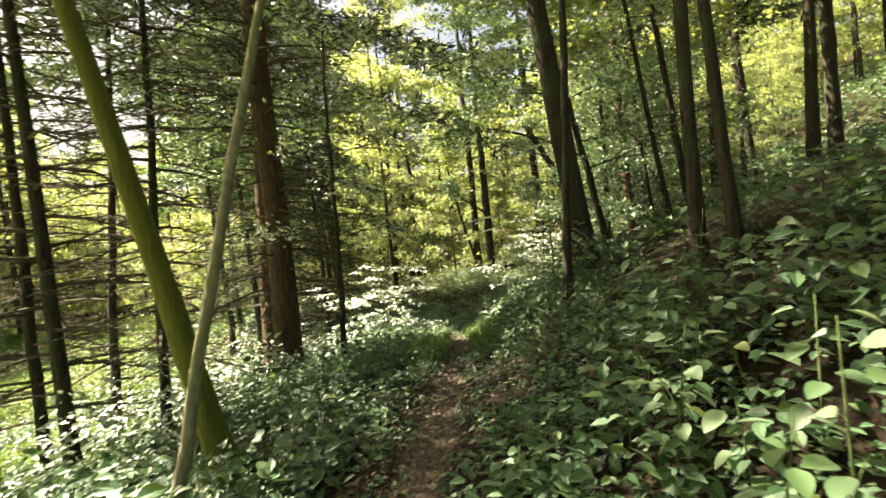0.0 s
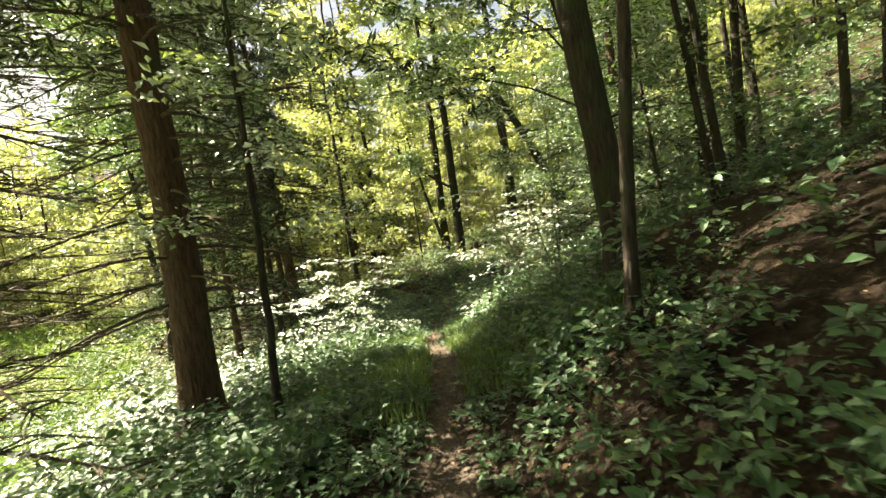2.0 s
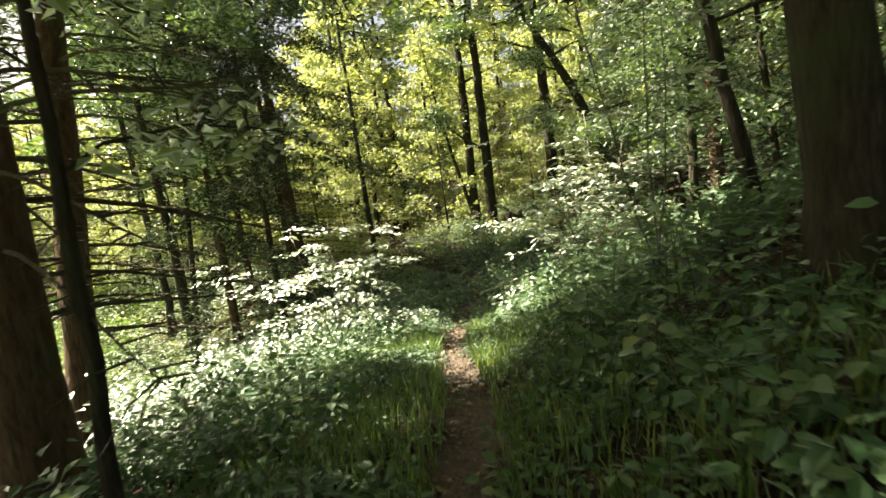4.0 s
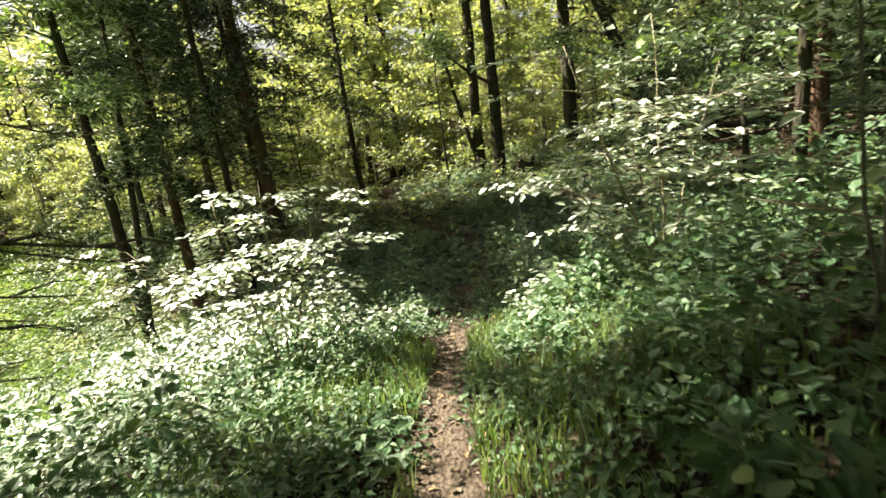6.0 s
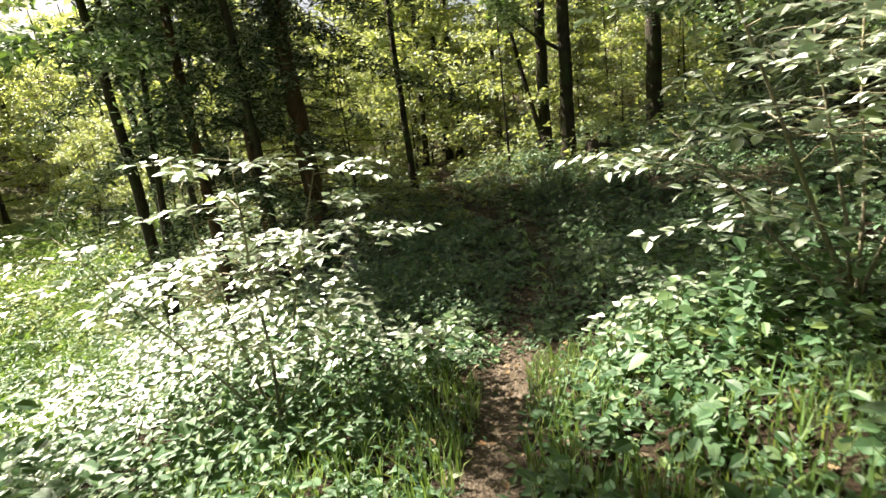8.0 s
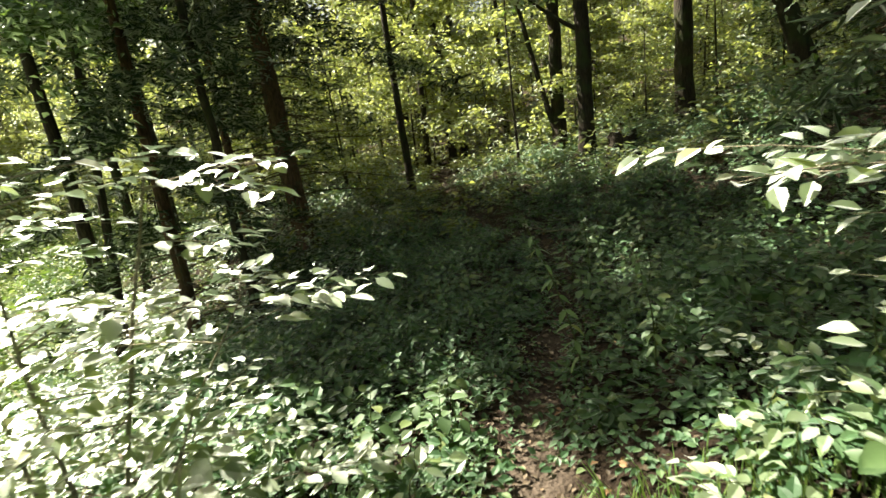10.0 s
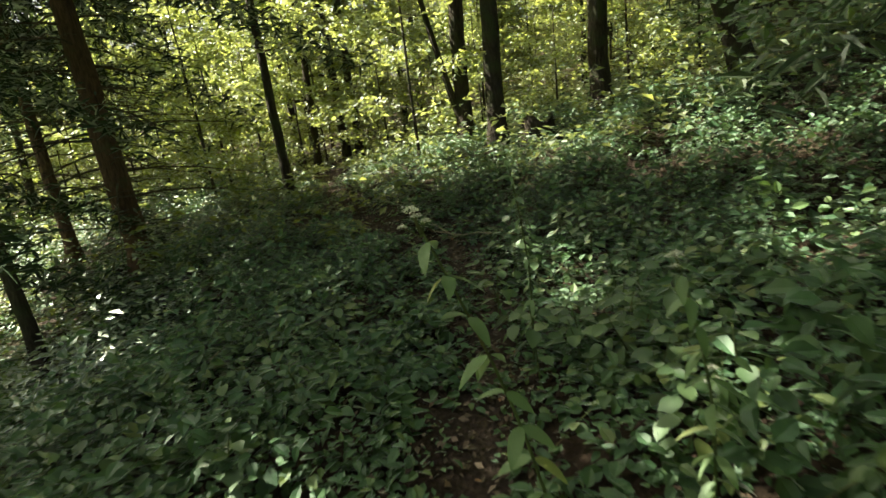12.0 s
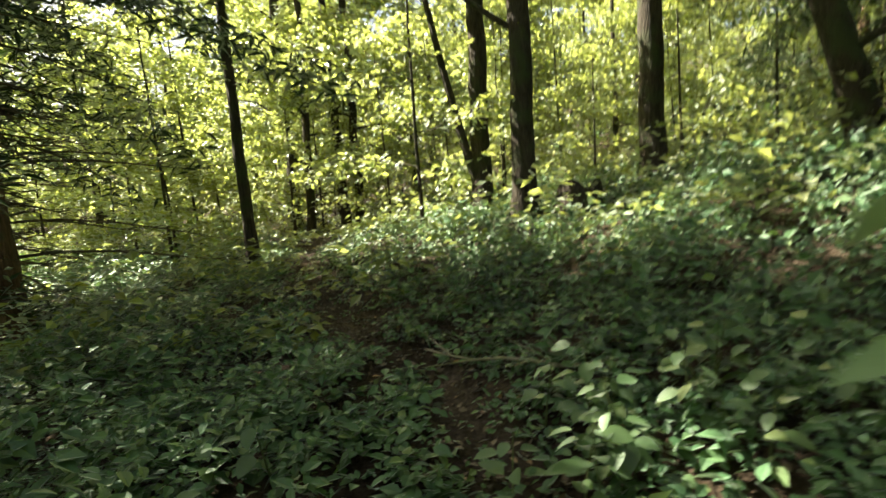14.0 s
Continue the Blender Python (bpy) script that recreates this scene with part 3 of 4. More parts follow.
def build_far_trees():
    """Light-flooded wood beyond: a few trees grown once, then repeated at other turns and sizes."""
    rng = np.random.default_rng(90)
    kinds = []
    for i in range(5):
        kinds.append(broadleaf("forest_tree", "tree in sunlit yellow-green leaf among the far woods", -9 + 4.6 * i, 37 + 2 * (i % 2), 12 + i, 0.11 + 0.02 * i, 200 + i,
                               (0.02 * (i - 2), 0), (0, 0), BARK_DARK, 20, 0.10, 3.0, 0.35, 170, 0.29, LEAF_FAR, "trees of the far wood", 7, spread=1.3, far=True))
    young = []
    for i in range(4):
        young.append(broadleaf("young_tree", "young leafy tree in sunlit yellow-green leaf", (-5.2, -0.4, 3.3, 6.8)[i], (27.5, 29.0, 30.5, 30)[i], 4.5 + 0.8 * i, 0.035, 220 + i,
                               (0.03 * (i - 1.5), 0), (0, 0), BARK_DARK, 13, 0.08, 1.5, 0.4, 150, 0.15, LEAF_FAR, "young trees of the understorey", 6, spread=0.8, far=True))
    spots = []
    while len(spots) < 112:
        y = rng.uniform(44, 66) if len(spots) > 57 else rng.uniform(31, 45)
        x = rng.uniform(-1.05, 1.05) * (y - 2) * 0.95
        if len(spots) < 44:
            x, y = rng.uniform(-46, -25), rng.uniform(8, 44)
        elif len(spots) < 48:
            x, y = ((-5.5, 40.5), (-7.8, 47), (-2.6, 52), (-9.5, 55))[len(spots) - 44]
        if all((x - a) ** 2 + (y - b) ** 2 > 9 for a, b in spots) and not (-12 < x < -8 and y < 34):
            spots.append((x, y))
    for i, (x, y) in enumerate(spots):
        s = rng.uniform(0.85, 1.3)
        copy_thing(kinds[i % 5], Matrix.Translation((x, y, float(ground(x, y)) - 0.05)) @ Matrix.Rotation(rng.uniform(0, 6.28), 4, "Z") @ Matrix.Scale(s, 4))
    spots = []
    while len(spots) < 105:
        y = rng.uniform(24.5, 48)
        x = rng.uniform(-0.9, 0.9) * (y - 8)
        if all((x - a) ** 2 + (y - b) ** 2 > 2.0 for a, b in spots) and not (-16 < x < -7 and y < 27):
            spots.append((x, y))
    for i, (x, y) in enumerate(spots):
        s = rng.uniform(0.7, 1.3)
        copy_thing(young[i % 4], Matrix.Translation((x, y, float(ground(x, y)) - 0.03)) @ Matrix.Rotation(rng.uniform(0, 6.28), 4, "Z") @ Matrix.Scale(s, 4))
    # trees added around and behind the walker, mostly unseen, whose canopy shades the path
    for i, (x, y, s) in enumerate(((-10.5, 26, 1.0), (-9.8, 23.2, 0.95), (3, -1.8, 0.9), (-2, -4.5, 1.0), (7.5, 0.5, 1.0), (5, -4, 1.0), (10.5, 8, 1.1), (8.8, 14.8, 0.9), (0, -11, 1.1), (14, 6, 1.2), (9, 17, 1.1), (10, 24, 1.2), (6, 3, 1.0), (9, 6, 1.1), (-4, -2, 1.0), (2.5, -3.5, 1.0),
                                   (-1.5, -8, 1.1), (6, -8, 1.2), (-8, -6, 1.1), (12, -2, 1.2), (13, 11, 1.2), (16, 18, 1.3), (20, 5, 1.3), (17, -12, 1.3), (-3, -16, 1.2), (8, -18, 1.2), (-14, -14, 1.2))):
        copy_thing(CANOPY[i % 3], Matrix.Translation((x, y, float(ground(x, y)) - 0.05)) @ Matrix.Rotation(i * 1.7, 4, "Z") @ Matrix.Scale(s, 4))


# high-crowned trees added to keep sun and sky light off the path
CANOPY = [broadleaf("canopy_tree", "dark-stemmed forest tree with a high leafy crown, added for shade", (11.5, -9.5, 12.5)[i], (20, -1.5, 14.0)[i], 15 + i, 0.13 + 0.02 * i, 240 + i, (0.02 * (i - 1), 0), (0, 0), BARK_DARK, 17, 0.42, 3.8, 0.35, 210,
                    0.33, LEAF_BROAD, "high-crowned trees", 9, spread=1.4, far=True) for i in range(3)]
build_near_trees()
build_middle_trees()
build_far_trees()


def build_far_woods():
    """The farthest wood, too far to tell its trees apart."""
    rng = np.random.default_rng(5)
    n = 26000
    a = rng.uniform(-1.35, 1.35, n)
    d = rng.uniform(66, 84, n) + 5 * np.sin(a * 23)
    x, y = np.sin(a) * d, np.cos(a) * d
    top = 13 + 4 * np.sin(a * 31) + 2.5 * np.sin(a * 67 + 1)
    z = ground(x, y) + rng.uniform(0, 1, n) ** 0.8 * top
    ob = new("far_woods", mesh_of("far_woods", *leaf_cloud(FLAT, np.stack([x, y, z], 1), rng.uniform(0.5, 1.1, n), rng, 0.9), LEAF_FAR))
    tagged(ob, "dense far wood in sunlit yellow-green leaf", "woods", kind="stuff")


build_far_woods()


# ---- undergrowth ----
def herb_layer(name, label, seed, plants, region, h_lo, h_hi, size, per, shape, mat, radius=0.16, keep_off=0.3, tilt=0.4):
    """Leafy herbs: every plant a few tiers of leaves about a stem, taller where the growth is rank."""
    rng = np.random.default_rng(seed)
    x0, x1, y0, y1 = region
    x, y = rng.uniform(x0, x1, plants), rng.uniform(y0, y1, plants)
    rank = np.clip(0.5 + bumps(x, y, 1.3, seed) * 0.8, 0, 1)
    bare = np.clip((x - centre(y) - 1.3) / 0.5, 0, 1) * np.clip((y - 2.7) / 0.6, 0, 1) * np.clip((8.6 - y) / 0.8, 0, 1) * (x < 8)
    ok = (rng.random(plants) > bare * 0.85) & (np.abs(x - centre(y)) > keep_off * np.interp(y, (12, 14), (1, 0.35)) + 0.12 * rng.random(plants)) & (rng.random(plants) < 0.5 + 0.6 * rank)
    x, y, rank = x[ok], y[ok], rank[ok]
    near = np.clip((np.abs(x - centre(y)) - keep_off) / 0.9, 0.25, 1)
    h = (h_lo + (h_hi - h_lo) * rank) * rng.uniform(0.5, 1.15, len(x)) * near
    m = len(x)
    k = np.repeat(np.arange(m), per)
    s = rng.uniform(0.15, 1, m * per)
    a = rng.uniform(0, 6.28, m * per)
    r = radius * rng.uniform(0.15, 1, m * per) * (1.15 - 0.5 * s)
    lx, ly = x[k] + np.cos(a) * r, y[k] + np.sin(a) * r
    lz = ground(x, y)[k] + h[k] * s + 0.01
    sz = size * rng.uniform(0.55, 1.3, m * per) * (0.7 + 0.5 * rank[k])
    v, f = leaf_cloud(shape, np.stack([lx, ly, lz], 1), sz, rng, tilt, a + rng.normal(0, 0.5, m * per))
    ob = new(name, mesh_of(name, v, f, mat))
    tagged(ob, label, "undergrowth", kind="stuff")


herb_layer("undergrowth", "low green herbs covering the ground beside the path", 301, 3300, (-2.1, 2.7, -0.3, 19), 0.10, 0.48, 0.07, 15, OVATE, LEAF_HERB, 0.16, 0.15)
herb_layer("undergrowth", "green herbs covering the ground", 308, 5200, (-4.4, 6.2, -0.5, 26), 0.10, 0.48, 0.08, 16, OVATE, LEAF_HERB, 0.16, 0.9)
herb_layer("undergrowth", "small-leaved green herbs covering the ground", 302, 8000, (-4.5, 6.0, -0.5, 26), 0.06, 0.30, 0.055, 14, FLAT, LEAF_HERB, 0.14, 0.14)
herb_layer("undergrowth", "rank green growth over the wider slope", 303, 8000, (-5.5, 20, -3, 34), 0.12, 0.5, 0.13, 11, FLAT, LEAF_HERB, 0.26, 1.6)
herb_layer("undergrowth", "leafy ground cover on the upper hillside", 307, 3500, (9, 48, -8, 60), 0.3, 1.4, 0.34, 16, FLAT, LEAF_HERB, 0.7, 1.6)
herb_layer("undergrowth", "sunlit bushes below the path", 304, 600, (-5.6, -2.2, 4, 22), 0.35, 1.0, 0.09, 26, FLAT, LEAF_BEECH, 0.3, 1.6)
herb_layer("undergrowth", "rank green growth on the slope below the path", 309, 2600, (-15, -4.6, 15, 33), 0.2, 0.7, 0.13, 14, FLAT, LEAF_HERB, 0.3, 1.6)
herb_layer("undergrowth", "leafy thicket under the far trees", 305, 2600, (-18, 16, 20, 42), 0.3, 1.2, 0.16, 16, FLAT, LEAF_FAR, 0.4, 0.5)


def grass(seed, n, region, h, keep):
    rng = np.random.default_rng(seed)
    x0, x1, y0, y1 = region
    x, y = rng.uniform(x0, x1, n), rng.uniform(y0, y1, n)
    ok = (np.abs(x - centre(y)) > keep) & (bumps(x, y, 1.7, 9) > -0.35)
    x, y = x[ok], y[ok]
    n = len(x)
    z, a, hh = ground(x, y), rng.uniform(0, 6.28, n), h * rng.uniform(0.5, 1.3, n)
    w = 0.0035 + 0.003 * rng.random(n)
    ox, oy = np.cos(a), np.sin(a)
    lean = rng.uniform(0.1, 0.6, n) * hh
    rows = []
    for s, ws in ((0, 1.0), (0.55, 0.85), (1.0, 0.08)):
        cx, cy, cz = x - oy * lean * s ** 2, y + ox * lean * s ** 2, z + hh * (s - 0.22 * s * s)
        rows.append(np.stack([np.stack([cx - ox * w * ws, cy - oy * w * ws, cz], 1), np.stack([cx + ox * w * ws, cy + oy * w * ws, cz], 1)], 1))
    v = np.stack(rows, 1).reshape(-1, 3)
    f = (np.arange(n)[:, None, None] * 6 + np.array([[0, 1, 3, 2], [2, 3, 5, 4]])[None]).reshape(-1, 4)
    tagged(new("grass", mesh_of("grass", v, f, GRASS)), "thin green grass along the path edges", "grass", kind="stuff")


herb_layer("nettles", "tall nettles and leafy stalks standing above the herbs", 306, 1500, (-3.6, 5.0, 0.6, 21), 0.3, 0.85, 0.09, 24, OVATE, LEAF_HERB, 0.12, 0.5, 0.5)
grass(310, 12000, (-1.8, 1.7, 6.0, 12.8), 0.24, 0.16)
herb_layer("meadow_grass", "sunlit rough grass of the clearing below the wood", 311, 5000, (-17, -4.4, 0, 20.5), 0.12, 0.4, 0.2, 12, SLIM, GRASS, 0.2, 3.0, 0.9)

herb_layer("meadow_grass", "pale sunlit meadow grass at the foot of the slope", 312, 4200, (-34, -11, 19, 34), 0.2, 0.5, 0.3, 12, SLIM, GRASS, 0.3, 3.0, 0.9)


def litter(seed, n, region, spread_to_path):
    rng = np.random.default_rng(seed)
    x0, x1, y0, y1 = region
    y = rng.uniform(y0, y1, n)
    x = np.where(rng.random(n) < spread_to_path, centre(y) + rng.normal(0, 0.3, n), rng.uniform(x0, x1, n))
    v, f = leaf_cloud(FLAT, np.stack([x, y, ground(x, y) + rng.uniform(0.006, 0.03, n)], 1), rng.uniform(0.025, 0.07, n), rng, 0.3)
    tagged(new("leaf_litter", mesh_of("leaf_litter", v, f, LITTER)), "dry brown fallen leaves on the soil", "leaf litter", kind="stuff")


litter(320, 9000, (-5, 6, -0.5, 22), 0.4)


# ---- plants one can tell apart ----
LEAF_MESH = {}


def leaf_mesh(kind):
    if kind not in LEAF_MESH:
        v, f = {"ovate": leaf_shape(0.34, 0.28, 0.12, 5), "lance": leaf_shape(0.18, 0.30, 0.30, 6), "beech": leaf_shape(0.29, 0.18, 0.06, 4)}[kind]
        LEAF_MESH[kind] = mesh_of("leaf", v, f, {"ovate": LEAF_BROAD, "lance": LEAF_PALE, "beech": LEAF_BEECH}[kind], True)
    return LEAF_MESH[kind]


def put_leaf(parent, kind, at, heading, pitch, roll, size):
    m = Matrix.Translation(at) @ Matrix.Rotation(heading - math.pi / 2, 4, "Z") @ Matrix.Rotation(pitch, 4, "X") @ Matrix.Rotation(roll, 4, "Y") @ Matrix.Scale(size, 4)
    part("leaf", leaf_mesh(kind), parent, m=m)


def young_beech(label, x, y, seed, stems, boughs, leaves, size, reach, bark):
    """A young beech: pale thin stems and flat tiers of leaves, one by one."""
    rng = np.random.default_rng(seed)
    sap = thing("beech_sapling", (x, y, float(ground(x, y))), label, "sapling")
    for lx, ly, h, r in stems:
        t = np.linspace(0, 1, 9)[:, None]
        line = np.array((lx, ly, h)) * t + np.cumsum(rng.normal(0, 0.012, (9, 3)), 0) * (t > 0) + np.array((0, 0, -0.05)) * (t == 0)
        part("stem", mesh_of("stem", *tube(line, np.linspace(r, r * 0.3, 9), 7), bark, True), sap)
        for b in range(boughs):
            s = rng.uniform(0.28, 1.0)
            p = np.array([np.interp(s, t[:, 0], line[:, c]) for c in range(3)])
            a = b * 2.4 + rng.normal(0, 0.3)
            ln = reach * rng.uniform(0.55, 1.1) * (1.2 - 0.5 * s)
            u = np.linspace(0, 1, 6)[:, None]
            bow = p + np.array((math.cos(a), math.sin(a), rng.uniform(0.05, 0.35))) * ln * u + np.array((0, 0, -0.22 * ln)) * u ** 2
            br = part("branch", mesh_of("branch", *tube(bow, np.linspace(r * 0.32, 0.0015, 6), 5), bark), sap)
            at, hds = [], []
            for k in range(leaves):
                s2 = 0.2 + 0.8 * (k + rng.uniform(0, 0.6)) / leaves
                q = np.array([np.interp(s2, u[:, 0], bow[:, c]) for c in range(3)])
                side = 1 if k % 2 else -1
                hd = a + side * rng.uniform(0.5, 1.1)
                q = q + np.array((math.cos(hd), math.sin(hd), 0)) * rng.uniform(0.0, 0.12) + np.array((0, 0, rng.normal(0, 0.015)))
                if k % 4 == 0:
                    put_leaf(br, "beech", q, hd, rng.normal(-0.1, 0.22), rng.normal(0, 0.25), size * rng.uniform(0.7, 1.2))
                else:
                    at.append(q)
                    hds.append(hd)
            tagged(part("foliage", mesh_of("foliage", *leaf_cloud(OVATE, np.array(at), size * rng.uniform(0.7, 1.2, len(at)), rng, 0.28, np.array(hds)), LEAF_BEECH), br), kind="stuff")
    return sap


young_beech("young beech with sunlit leaves beside the path", -1.55, 12.15, 401, ((0.55, 0.1, 1.85, 0.013), (-0.5, 0.25, 2.0, 0.013), (0.75, 0.2, 1.35, 0.010), (-1.1, -0.1, 1.6, 0.011), (0.1, -0.15, 2.05, 0.013)), 15, 22, 0.088, 0.85, BARK_PALE)
young_beech("young beech with sunlit leaves on the bank", 2.15, 11.95, 402, ((-0.75, 0.1, 2.2, 0.018), (-0.3, -0.1, 1.6, 0.014), (0.4, -0.3, 1.9, 0.013), (-0.9, 0.3, 1.2, 0.012), (0.1, 0.4, 2.4, 0.013)), 12, 18, 0.10, 1.15, BARK_PALE)
young_beech("young beech with thin boughs hanging over the path edge", 1.85, 9.15, 403, ((0.05, 0.0, 3.0, 0.011), (-0.7, -0.6, 2.5, 0.010), (-0.2, -0.9, 2.2, 0.010)), 9, 16, 0.09, 0.9, BARK_GREY)


for i, (x, y, h) in enumerate(((-0.72, 12.75, 0.55), (-0.34, 12.55, 0.5), (-1.15, 12.95, 0.6), (1.12, 12.5, 0.5), (1.5, 12.75, 0.6), (0.85, 12.2, 0.4), (-1.9, 12.9, 0.7), (1.35, 13.3, 0.45))):
    young_beech("small beech seedling with a few pale leaves", x, y, 410 + i, ((0.05, -0.04, h, 0.005),), 5, 7, 0.085, 0.26, STEM)


def broad_plant(label, x, y, height, seed, tiers, size, group):
    """A herb with a single stem and pairs of broad leaves."""
    rng = np.random.default_rng(seed)
    pl = thing("broad_leaved_plant", (x, y, float(ground(x, y))), label, "plant", group)
    lx, ly = rng.normal(0, 0.08, 2)
    t = np.linspace(0, 1, 6)[:, None]
    line = np.array((lx, ly, height)) * t + np.array((0, 0, -0.03)) * (t == 0)
    part("stem", mesh_of("stem", *tube(line, np.linspace(0.006, 0.002, 6), 6), STEM, True), pl)
    a = rng.uniform(0, 6.28)
    for i in range(tiers):
        s = 0.3 + 0.7 * (i + 0.4) / tiers
        p = np.array((lx, ly, height)) * s
        for sd in (0, math.pi):
            hd = a + sd + rng.normal(0, 0.25)
            stalk = 0.05 * rng.uniform(0.6, 1.5)
            put_leaf(pl, "ovate", p + np.array((math.cos(hd), math.sin(hd), 0.2)) * stalk, hd, rng.normal(-0.15, 0.25), rng.normal(0, 0.3), size * rng.uniform(0.75, 1.2) * (1.15 - 0.35 * s))
        a += 1.57


def build_broad_plants():
    rng = np.random.default_rng(420)
    n = 0
    for x0, x1, y0, y1, count, h, size in ((0.7, 1.75, 1.2, 3.3, 34, 0.55, 0.10), (0.75, 1.7, 6.9, 8.6, 13, 0.65, 0.11), (0.85, 2.0, 11.6, 13.3, 16, 0.55, 0.12),
                                         (-1.7, -0.7, 2.2, 5.2, 12, 0.45, 0.11), (0.75, 2.4, 14.4, 18.2, 70, 0.42, 0.12), (-2.2, -0.2, 13.2, 18.0, 70, 0.36, 0.115)):
        for i in range(count):
            x, y = rng.uniform(x0, x1), rng.uniform(y0, y1)
            broad_plant("broad-leaved green herb growing beside the path", x, y, h * rng.uniform(0.6, 1.15), 500 + n, 4, size, "broad-leaved herbs")
            n += 1


build_broad_plants()


def flower_head(parent, at, size, seed):
    rng = np.random.default_rng(seed)
    k = 90
    d = rng.normal(0, 1, (k, 3))
    d[:, 2] = np.abs(d[:, 2]) * 0.8
    d /= np.linalg.norm(d, axis=1)[:, None]
    c = np.array(at) + d * size * np.array((0.5, 0.5, 0.36)) * rng.uniform(0.7, 1.05, (k, 1))
    v, f = leaf_cloud(FLAT, c, size * 0.16 * rng.uniform(0.7, 1.3, k), rng, 1.2)
    part("flower_head", mesh_of("flower_head", v, f, PETAL), parent, "fluffy white flower head")


def flower_plant(label, x, y, top, seed, heads, leaf_size):
    """Tall woodland flower: leaning stem, whorls of long toothed leaves, white flower heads."""
    rng = np.random.default_rng(seed)
    z = float(ground(x, y))
    pl = thing("flower_plant", (x, y, z), label, "flower")
    tip = np.array((top[0] - x, top[1] - y, top[2] - z))
    t = np.linspace(0, 1, 10)[:, None]
    line = tip * t + np.array((0.05, 0.0, 0.0)) * np.sin(t * 3.14) + np.array((0, 0, -0.03)) * (t == 0)
    part("stem", mesh_of("stem", *tube(line, np.linspace(0.006, 0.003, 10), 7), STEM, True), pl)
    a = 0.4
    for i, s in enumerate((0.22, 0.32, 0.42, 0.51, 0.6, 0.69, 0.78, 0.87, 0.94)):
        p = np.array([np.interp(s, t[:, 0], line[:, c]) for c in range(3)])
        for sd in (0, math.pi, math.pi * 0.5)[: 3 if i % 2 else 2]:
            put_leaf(pl, "lance", p, a + sd + rng.normal(0, 0.2), rng.normal(-0.35, 0.2), rng.normal(0, 0.25), leaf_size * rng.uniform(0.8, 1.15) * (1.15 - 0.4 * s))
        a += 1.3
    for i in range(heads):
        o = np.array((rng.normal(0, 0.028), rng.normal(0, 0.02), rng.uniform(-0.05, 0.0))) * (i > 0)
        st = np.array([tip * 0.95, tip + o])
        part("flower_stalk", mesh_of("flower_stalk", *tube(st, (0.0018, 0.0014), 5), STEM), pl)
        flower_head(pl, tip + o, 0.038 if i == 0 else 0.022, seed + i)


flower_plant("white-flowered herb with long toothed leaves leaning over the path", 0.58, 14.10, (0.264, 13.96, 0.49), 601, 4, 0.115)
flower_plant("white-flowered herb with pale green leaves beside the path", 1.06, 14.15, (0.935, 14.11, 0.25), 602, 3, 0.11)
flower_plant("low white-flowered herb with pale green leaves", 1.30, 14.52, (1.25, 14.48, -0.32), 603, 3, 0.10)
flower_plant("tall white-flowered herb standing among nettles", 0.84, 15.74, (0.773, 15.69, 0.475), 604, 3, 0.10)


def tree_stump(x, y, r, height, seed):
    """A rotten stump: flared foot, broken rim, hollow top."""
    rng = np.random.default_rng(seed)
    ob = thing("tree_stump", (x, y, float(ground(x, y))), "dark mossy rotten stump at the foot of a tree", "stump")
    h = np.array((-0.1, 0.0, 0.08, 0.2, height * 0.7, height, height * 0.96, height * 0.7))
    w = np.array((1.7, 1.5, 1.22, 1.08, 1.0, 0.94, 0.74, 0.5)) * r
    line = np.stack([0 * h, 0 * h, h], 1)
    a = np.arange(16) * 2 * math.pi / 16
    flare = 1 + 0.16 * np.sin(a * 5 + 1)[None] * np.linspace(1, 0.3, 8)[:, None] + rng.normal(0, 0.03, (8, 16))
    v = np.stack([np.cos(a)[None] * w[:, None] * flare, np.sin(a)[None] * w[:, None] * flare, line[:, 2:3] + np.where(np.arange(8) > 3, 1, 0)[:, None] * 0.09 * np.sin(a * 3 + 2)[None]], -1)
    i, j = np.meshgrid(np.arange(7), np.arange(16), indexing="ij")
    k = (j + 1) % 16
    f = np.stack([i * 16 + j, i * 16 + k, (i + 1) * 16 + k, (i + 1) * 16 + j], -1).reshape(-1, 4)
    cap = np.array([[112 + q for q in (c, c + 1, 14 - c, 15 - c)] for c in range(7)])
    part("stump_wood", mesh_of("stump_wood", v.reshape(-1, 3), np.concatenate([f, cap]), BARK_DARK, True), ob)


tree_stump(2.62, 22.7, 0.30, 0.45, 610)


def bramble(x, y, heading, length, rise, seed):
    """A bramble cane: a thin arching stem that bears leaves in threes and bends back to the ground."""
    rng = np.random.default_rng(seed)
    z = float(ground(x, y))
    ob = thing("bramble", (x, y, z), "thin arching bramble cane with small leaves", "bramble", "bramble canes")
    t = np.linspace(0, 1, 14)[:, None]
    dx, dy = math.cos(heading) * length, math.sin(heading) * length
    end = float(ground(x + dx, y + dy)) - z
    line = np.array((dx, dy, end)) * t + np.array((0, 0, rise)) * 4 * t * (1 - t) * (1.25 - 0.5 * t) + np.cumsum(rng.normal(0, 0.006, (14, 3)), 0) * (t > 0)
    part("cane", mesh_of("cane", *tube(line, np.linspace(0.0045, 0.002, 14), 6), STEM, True), ob)
    for i in range(1, 13):
        for k in (-0.9, 0.0, 0.9)[: 3 if i % 2 else 2]:
            put_leaf(ob, "ovate", line[i] + np.array((0, 0, 0.005)), heading + (1.2 if i % 2 else -1.2) + k, rng.normal(-0.15, 0.2), rng.normal(0, 0.25), rng.uniform(0.05, 0.085))


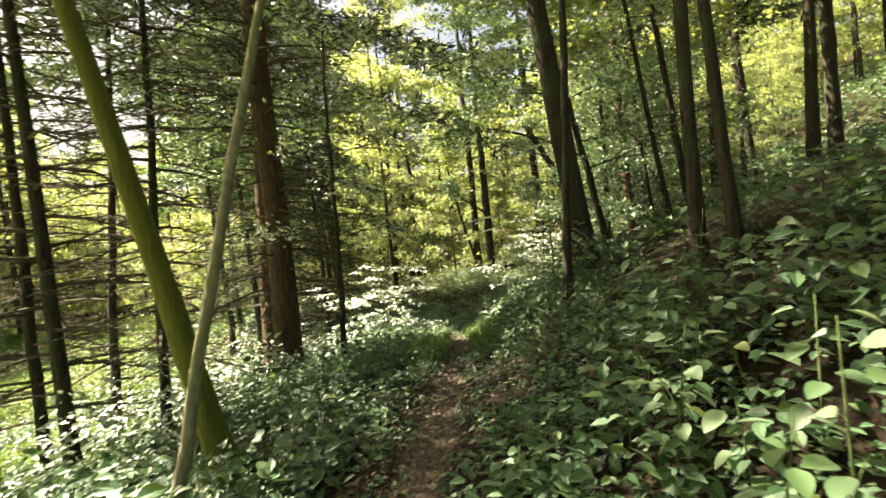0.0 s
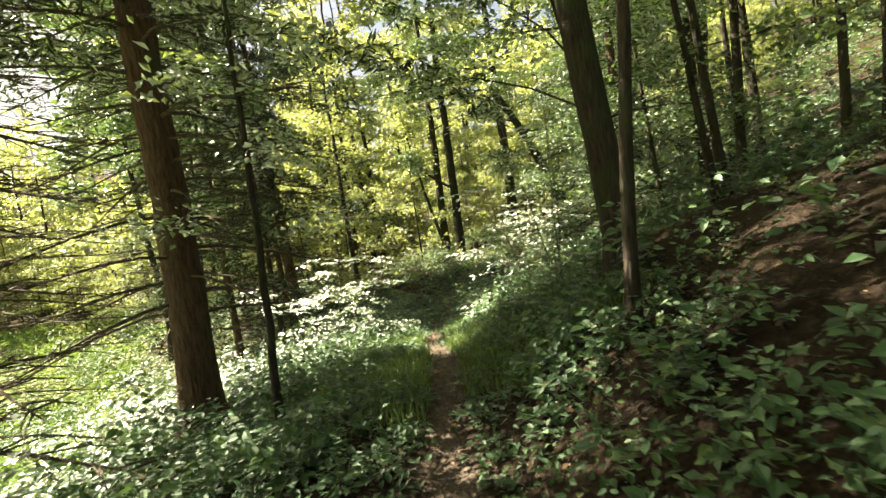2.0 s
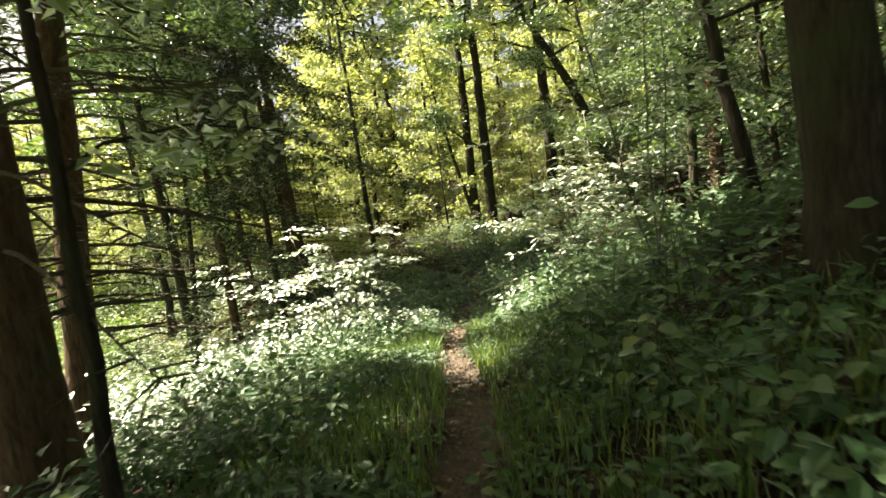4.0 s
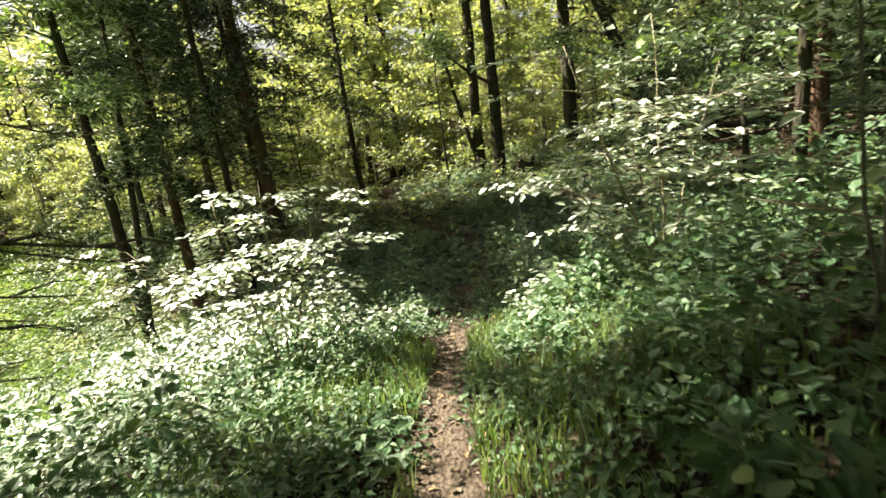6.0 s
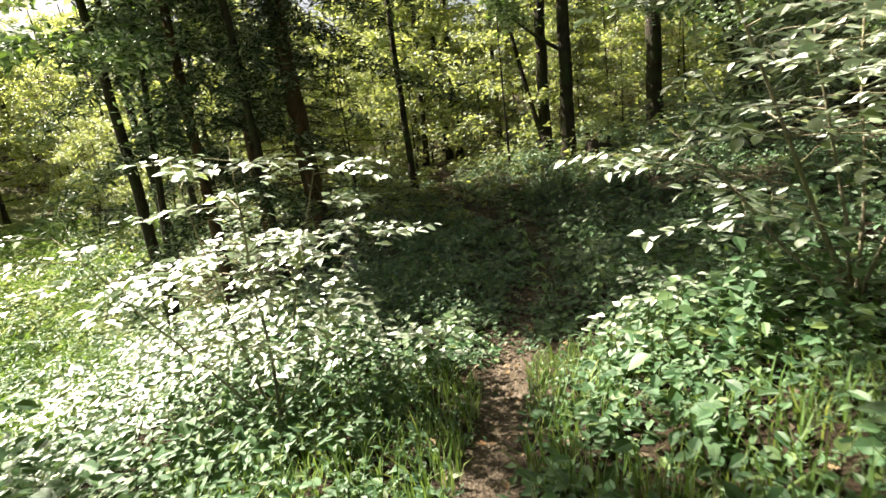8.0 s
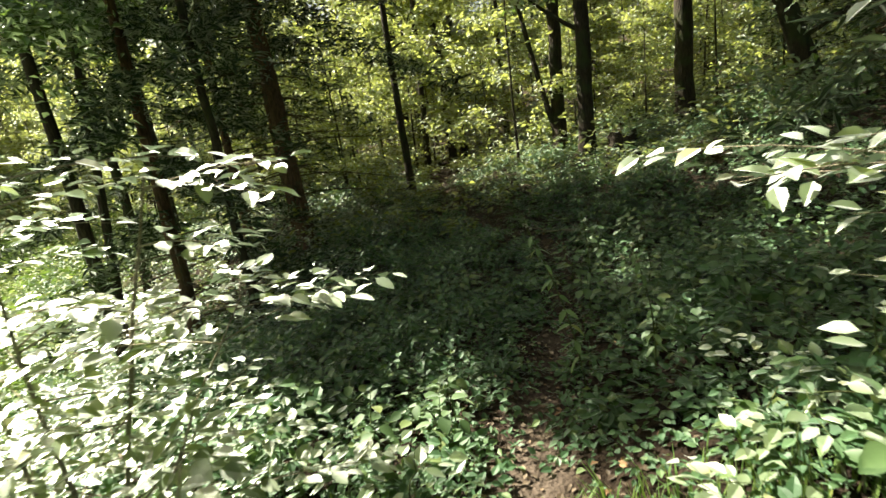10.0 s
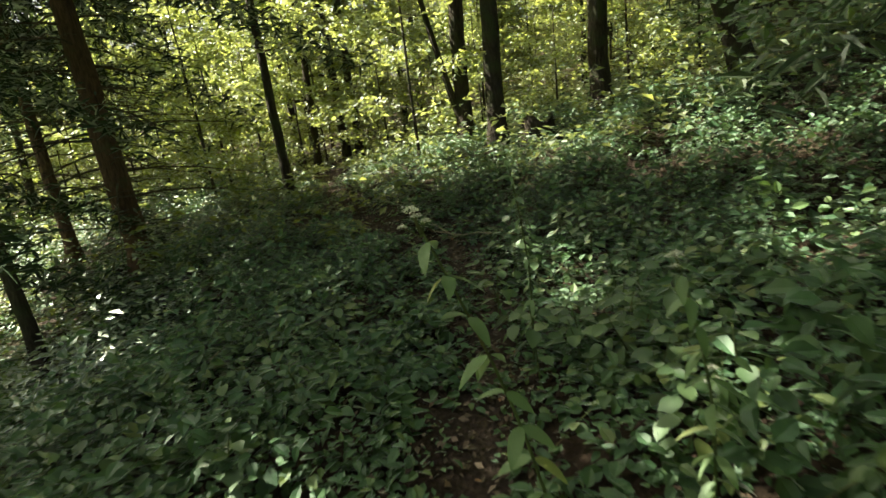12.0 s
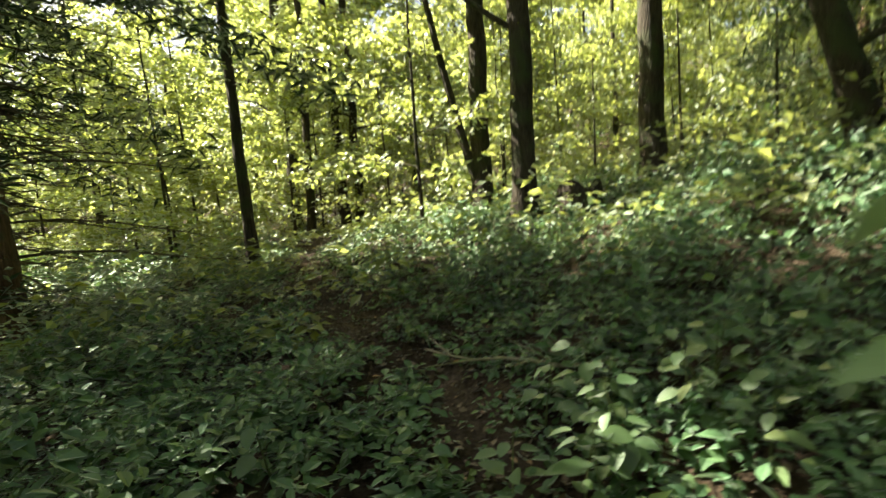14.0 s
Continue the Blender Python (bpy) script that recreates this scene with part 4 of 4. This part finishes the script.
for i, (x, y, a, ln, up) in enumerate(((1.9, 13.6, 2.6, 0.9, 0.35), (1.5, 14.6, 2.9, 0.8, 0.3), (2.6, 15.6, 2.4, 1.1, 0.4), (1.6, 7.2, 2.8, 0.9, 0.4), (2.1, 10.6, 3.3, 1.0, 0.4),
                                       (-1.2, 6.0, 0.4, 0.7, 0.25), (-1.6, 9.2, 0.2, 0.8, 0.3), (2.8, 17.2, 2.2, 1.2, 0.4), (-1.5, 14.6, 0.9, 0.9, 0.3), (1.3, 5.9, 2.5, 0.7, 0.3))):
    bramble(x, y, a, ln, up, 700 + i)


def dead_branch(x, y, heading, length, tilt, r, seed):
    """A fallen bough with broken side twigs, resting on the growth."""
    rng = np.random.default_rng(seed)
    ob = thing("dead_branch", (x, y, float(ground(x, y))), "pale dry fallen branch with broken twigs", "branch", "fallen branches")
    t = np.linspace(0, 1, 8)[:, None]
    line = np.array((math.cos(heading) * length, math.sin(heading) * length, tilt * length)) * t + np.cumsum(rng.normal(0, 0.02 * length, (8, 3)), 0) * (t > 0) + np.array((0, 0, r * 0.6))
    part("bough", mesh_of("bough", *tube(line, np.linspace(r, r * 0.3, 8), 7, 0.06, rng), BARK_PALE, True), ob)
    for i in (2, 3, 5, 6):
        d = np.array((math.cos(heading + rng.choice((-0.9, 0.9))), math.sin(heading + rng.choice((-0.9, 0.9))), rng.uniform(0.1, 0.7))) * length * rng.uniform(0.2, 0.4)
        part("twig", mesh_of("twig", *tube(line[i] + d * np.array([[0], [0.5], [1]]), (r * 0.45, r * 0.3, r * 0.12), 5), BARK_PALE), ob)


for i, (x, y, a, ln, ti, rr) in enumerate(((-1.5, 2.7, 1.9, 0.8, 0.5, 0.012), (-1.25, 2.9, 1.2, 0.6, 0.7, 0.009), (-0.9, 8.9, 2.7, 0.9, 0.1, 0.011), (2.5, 8.6, 2.2, 1.4, 0.15, 0.016),
                                           (-2.6, 16.2, 0.6, 1.5, 0.08, 0.02), (1.6, 18.6, 2.9, 1.3, 0.06, 0.018), (-3.4, 8.6, 0.9, 1.6, 0.1, 0.02))):
    dead_branch(x, y, a, ln, ti, rr, 720 + i)
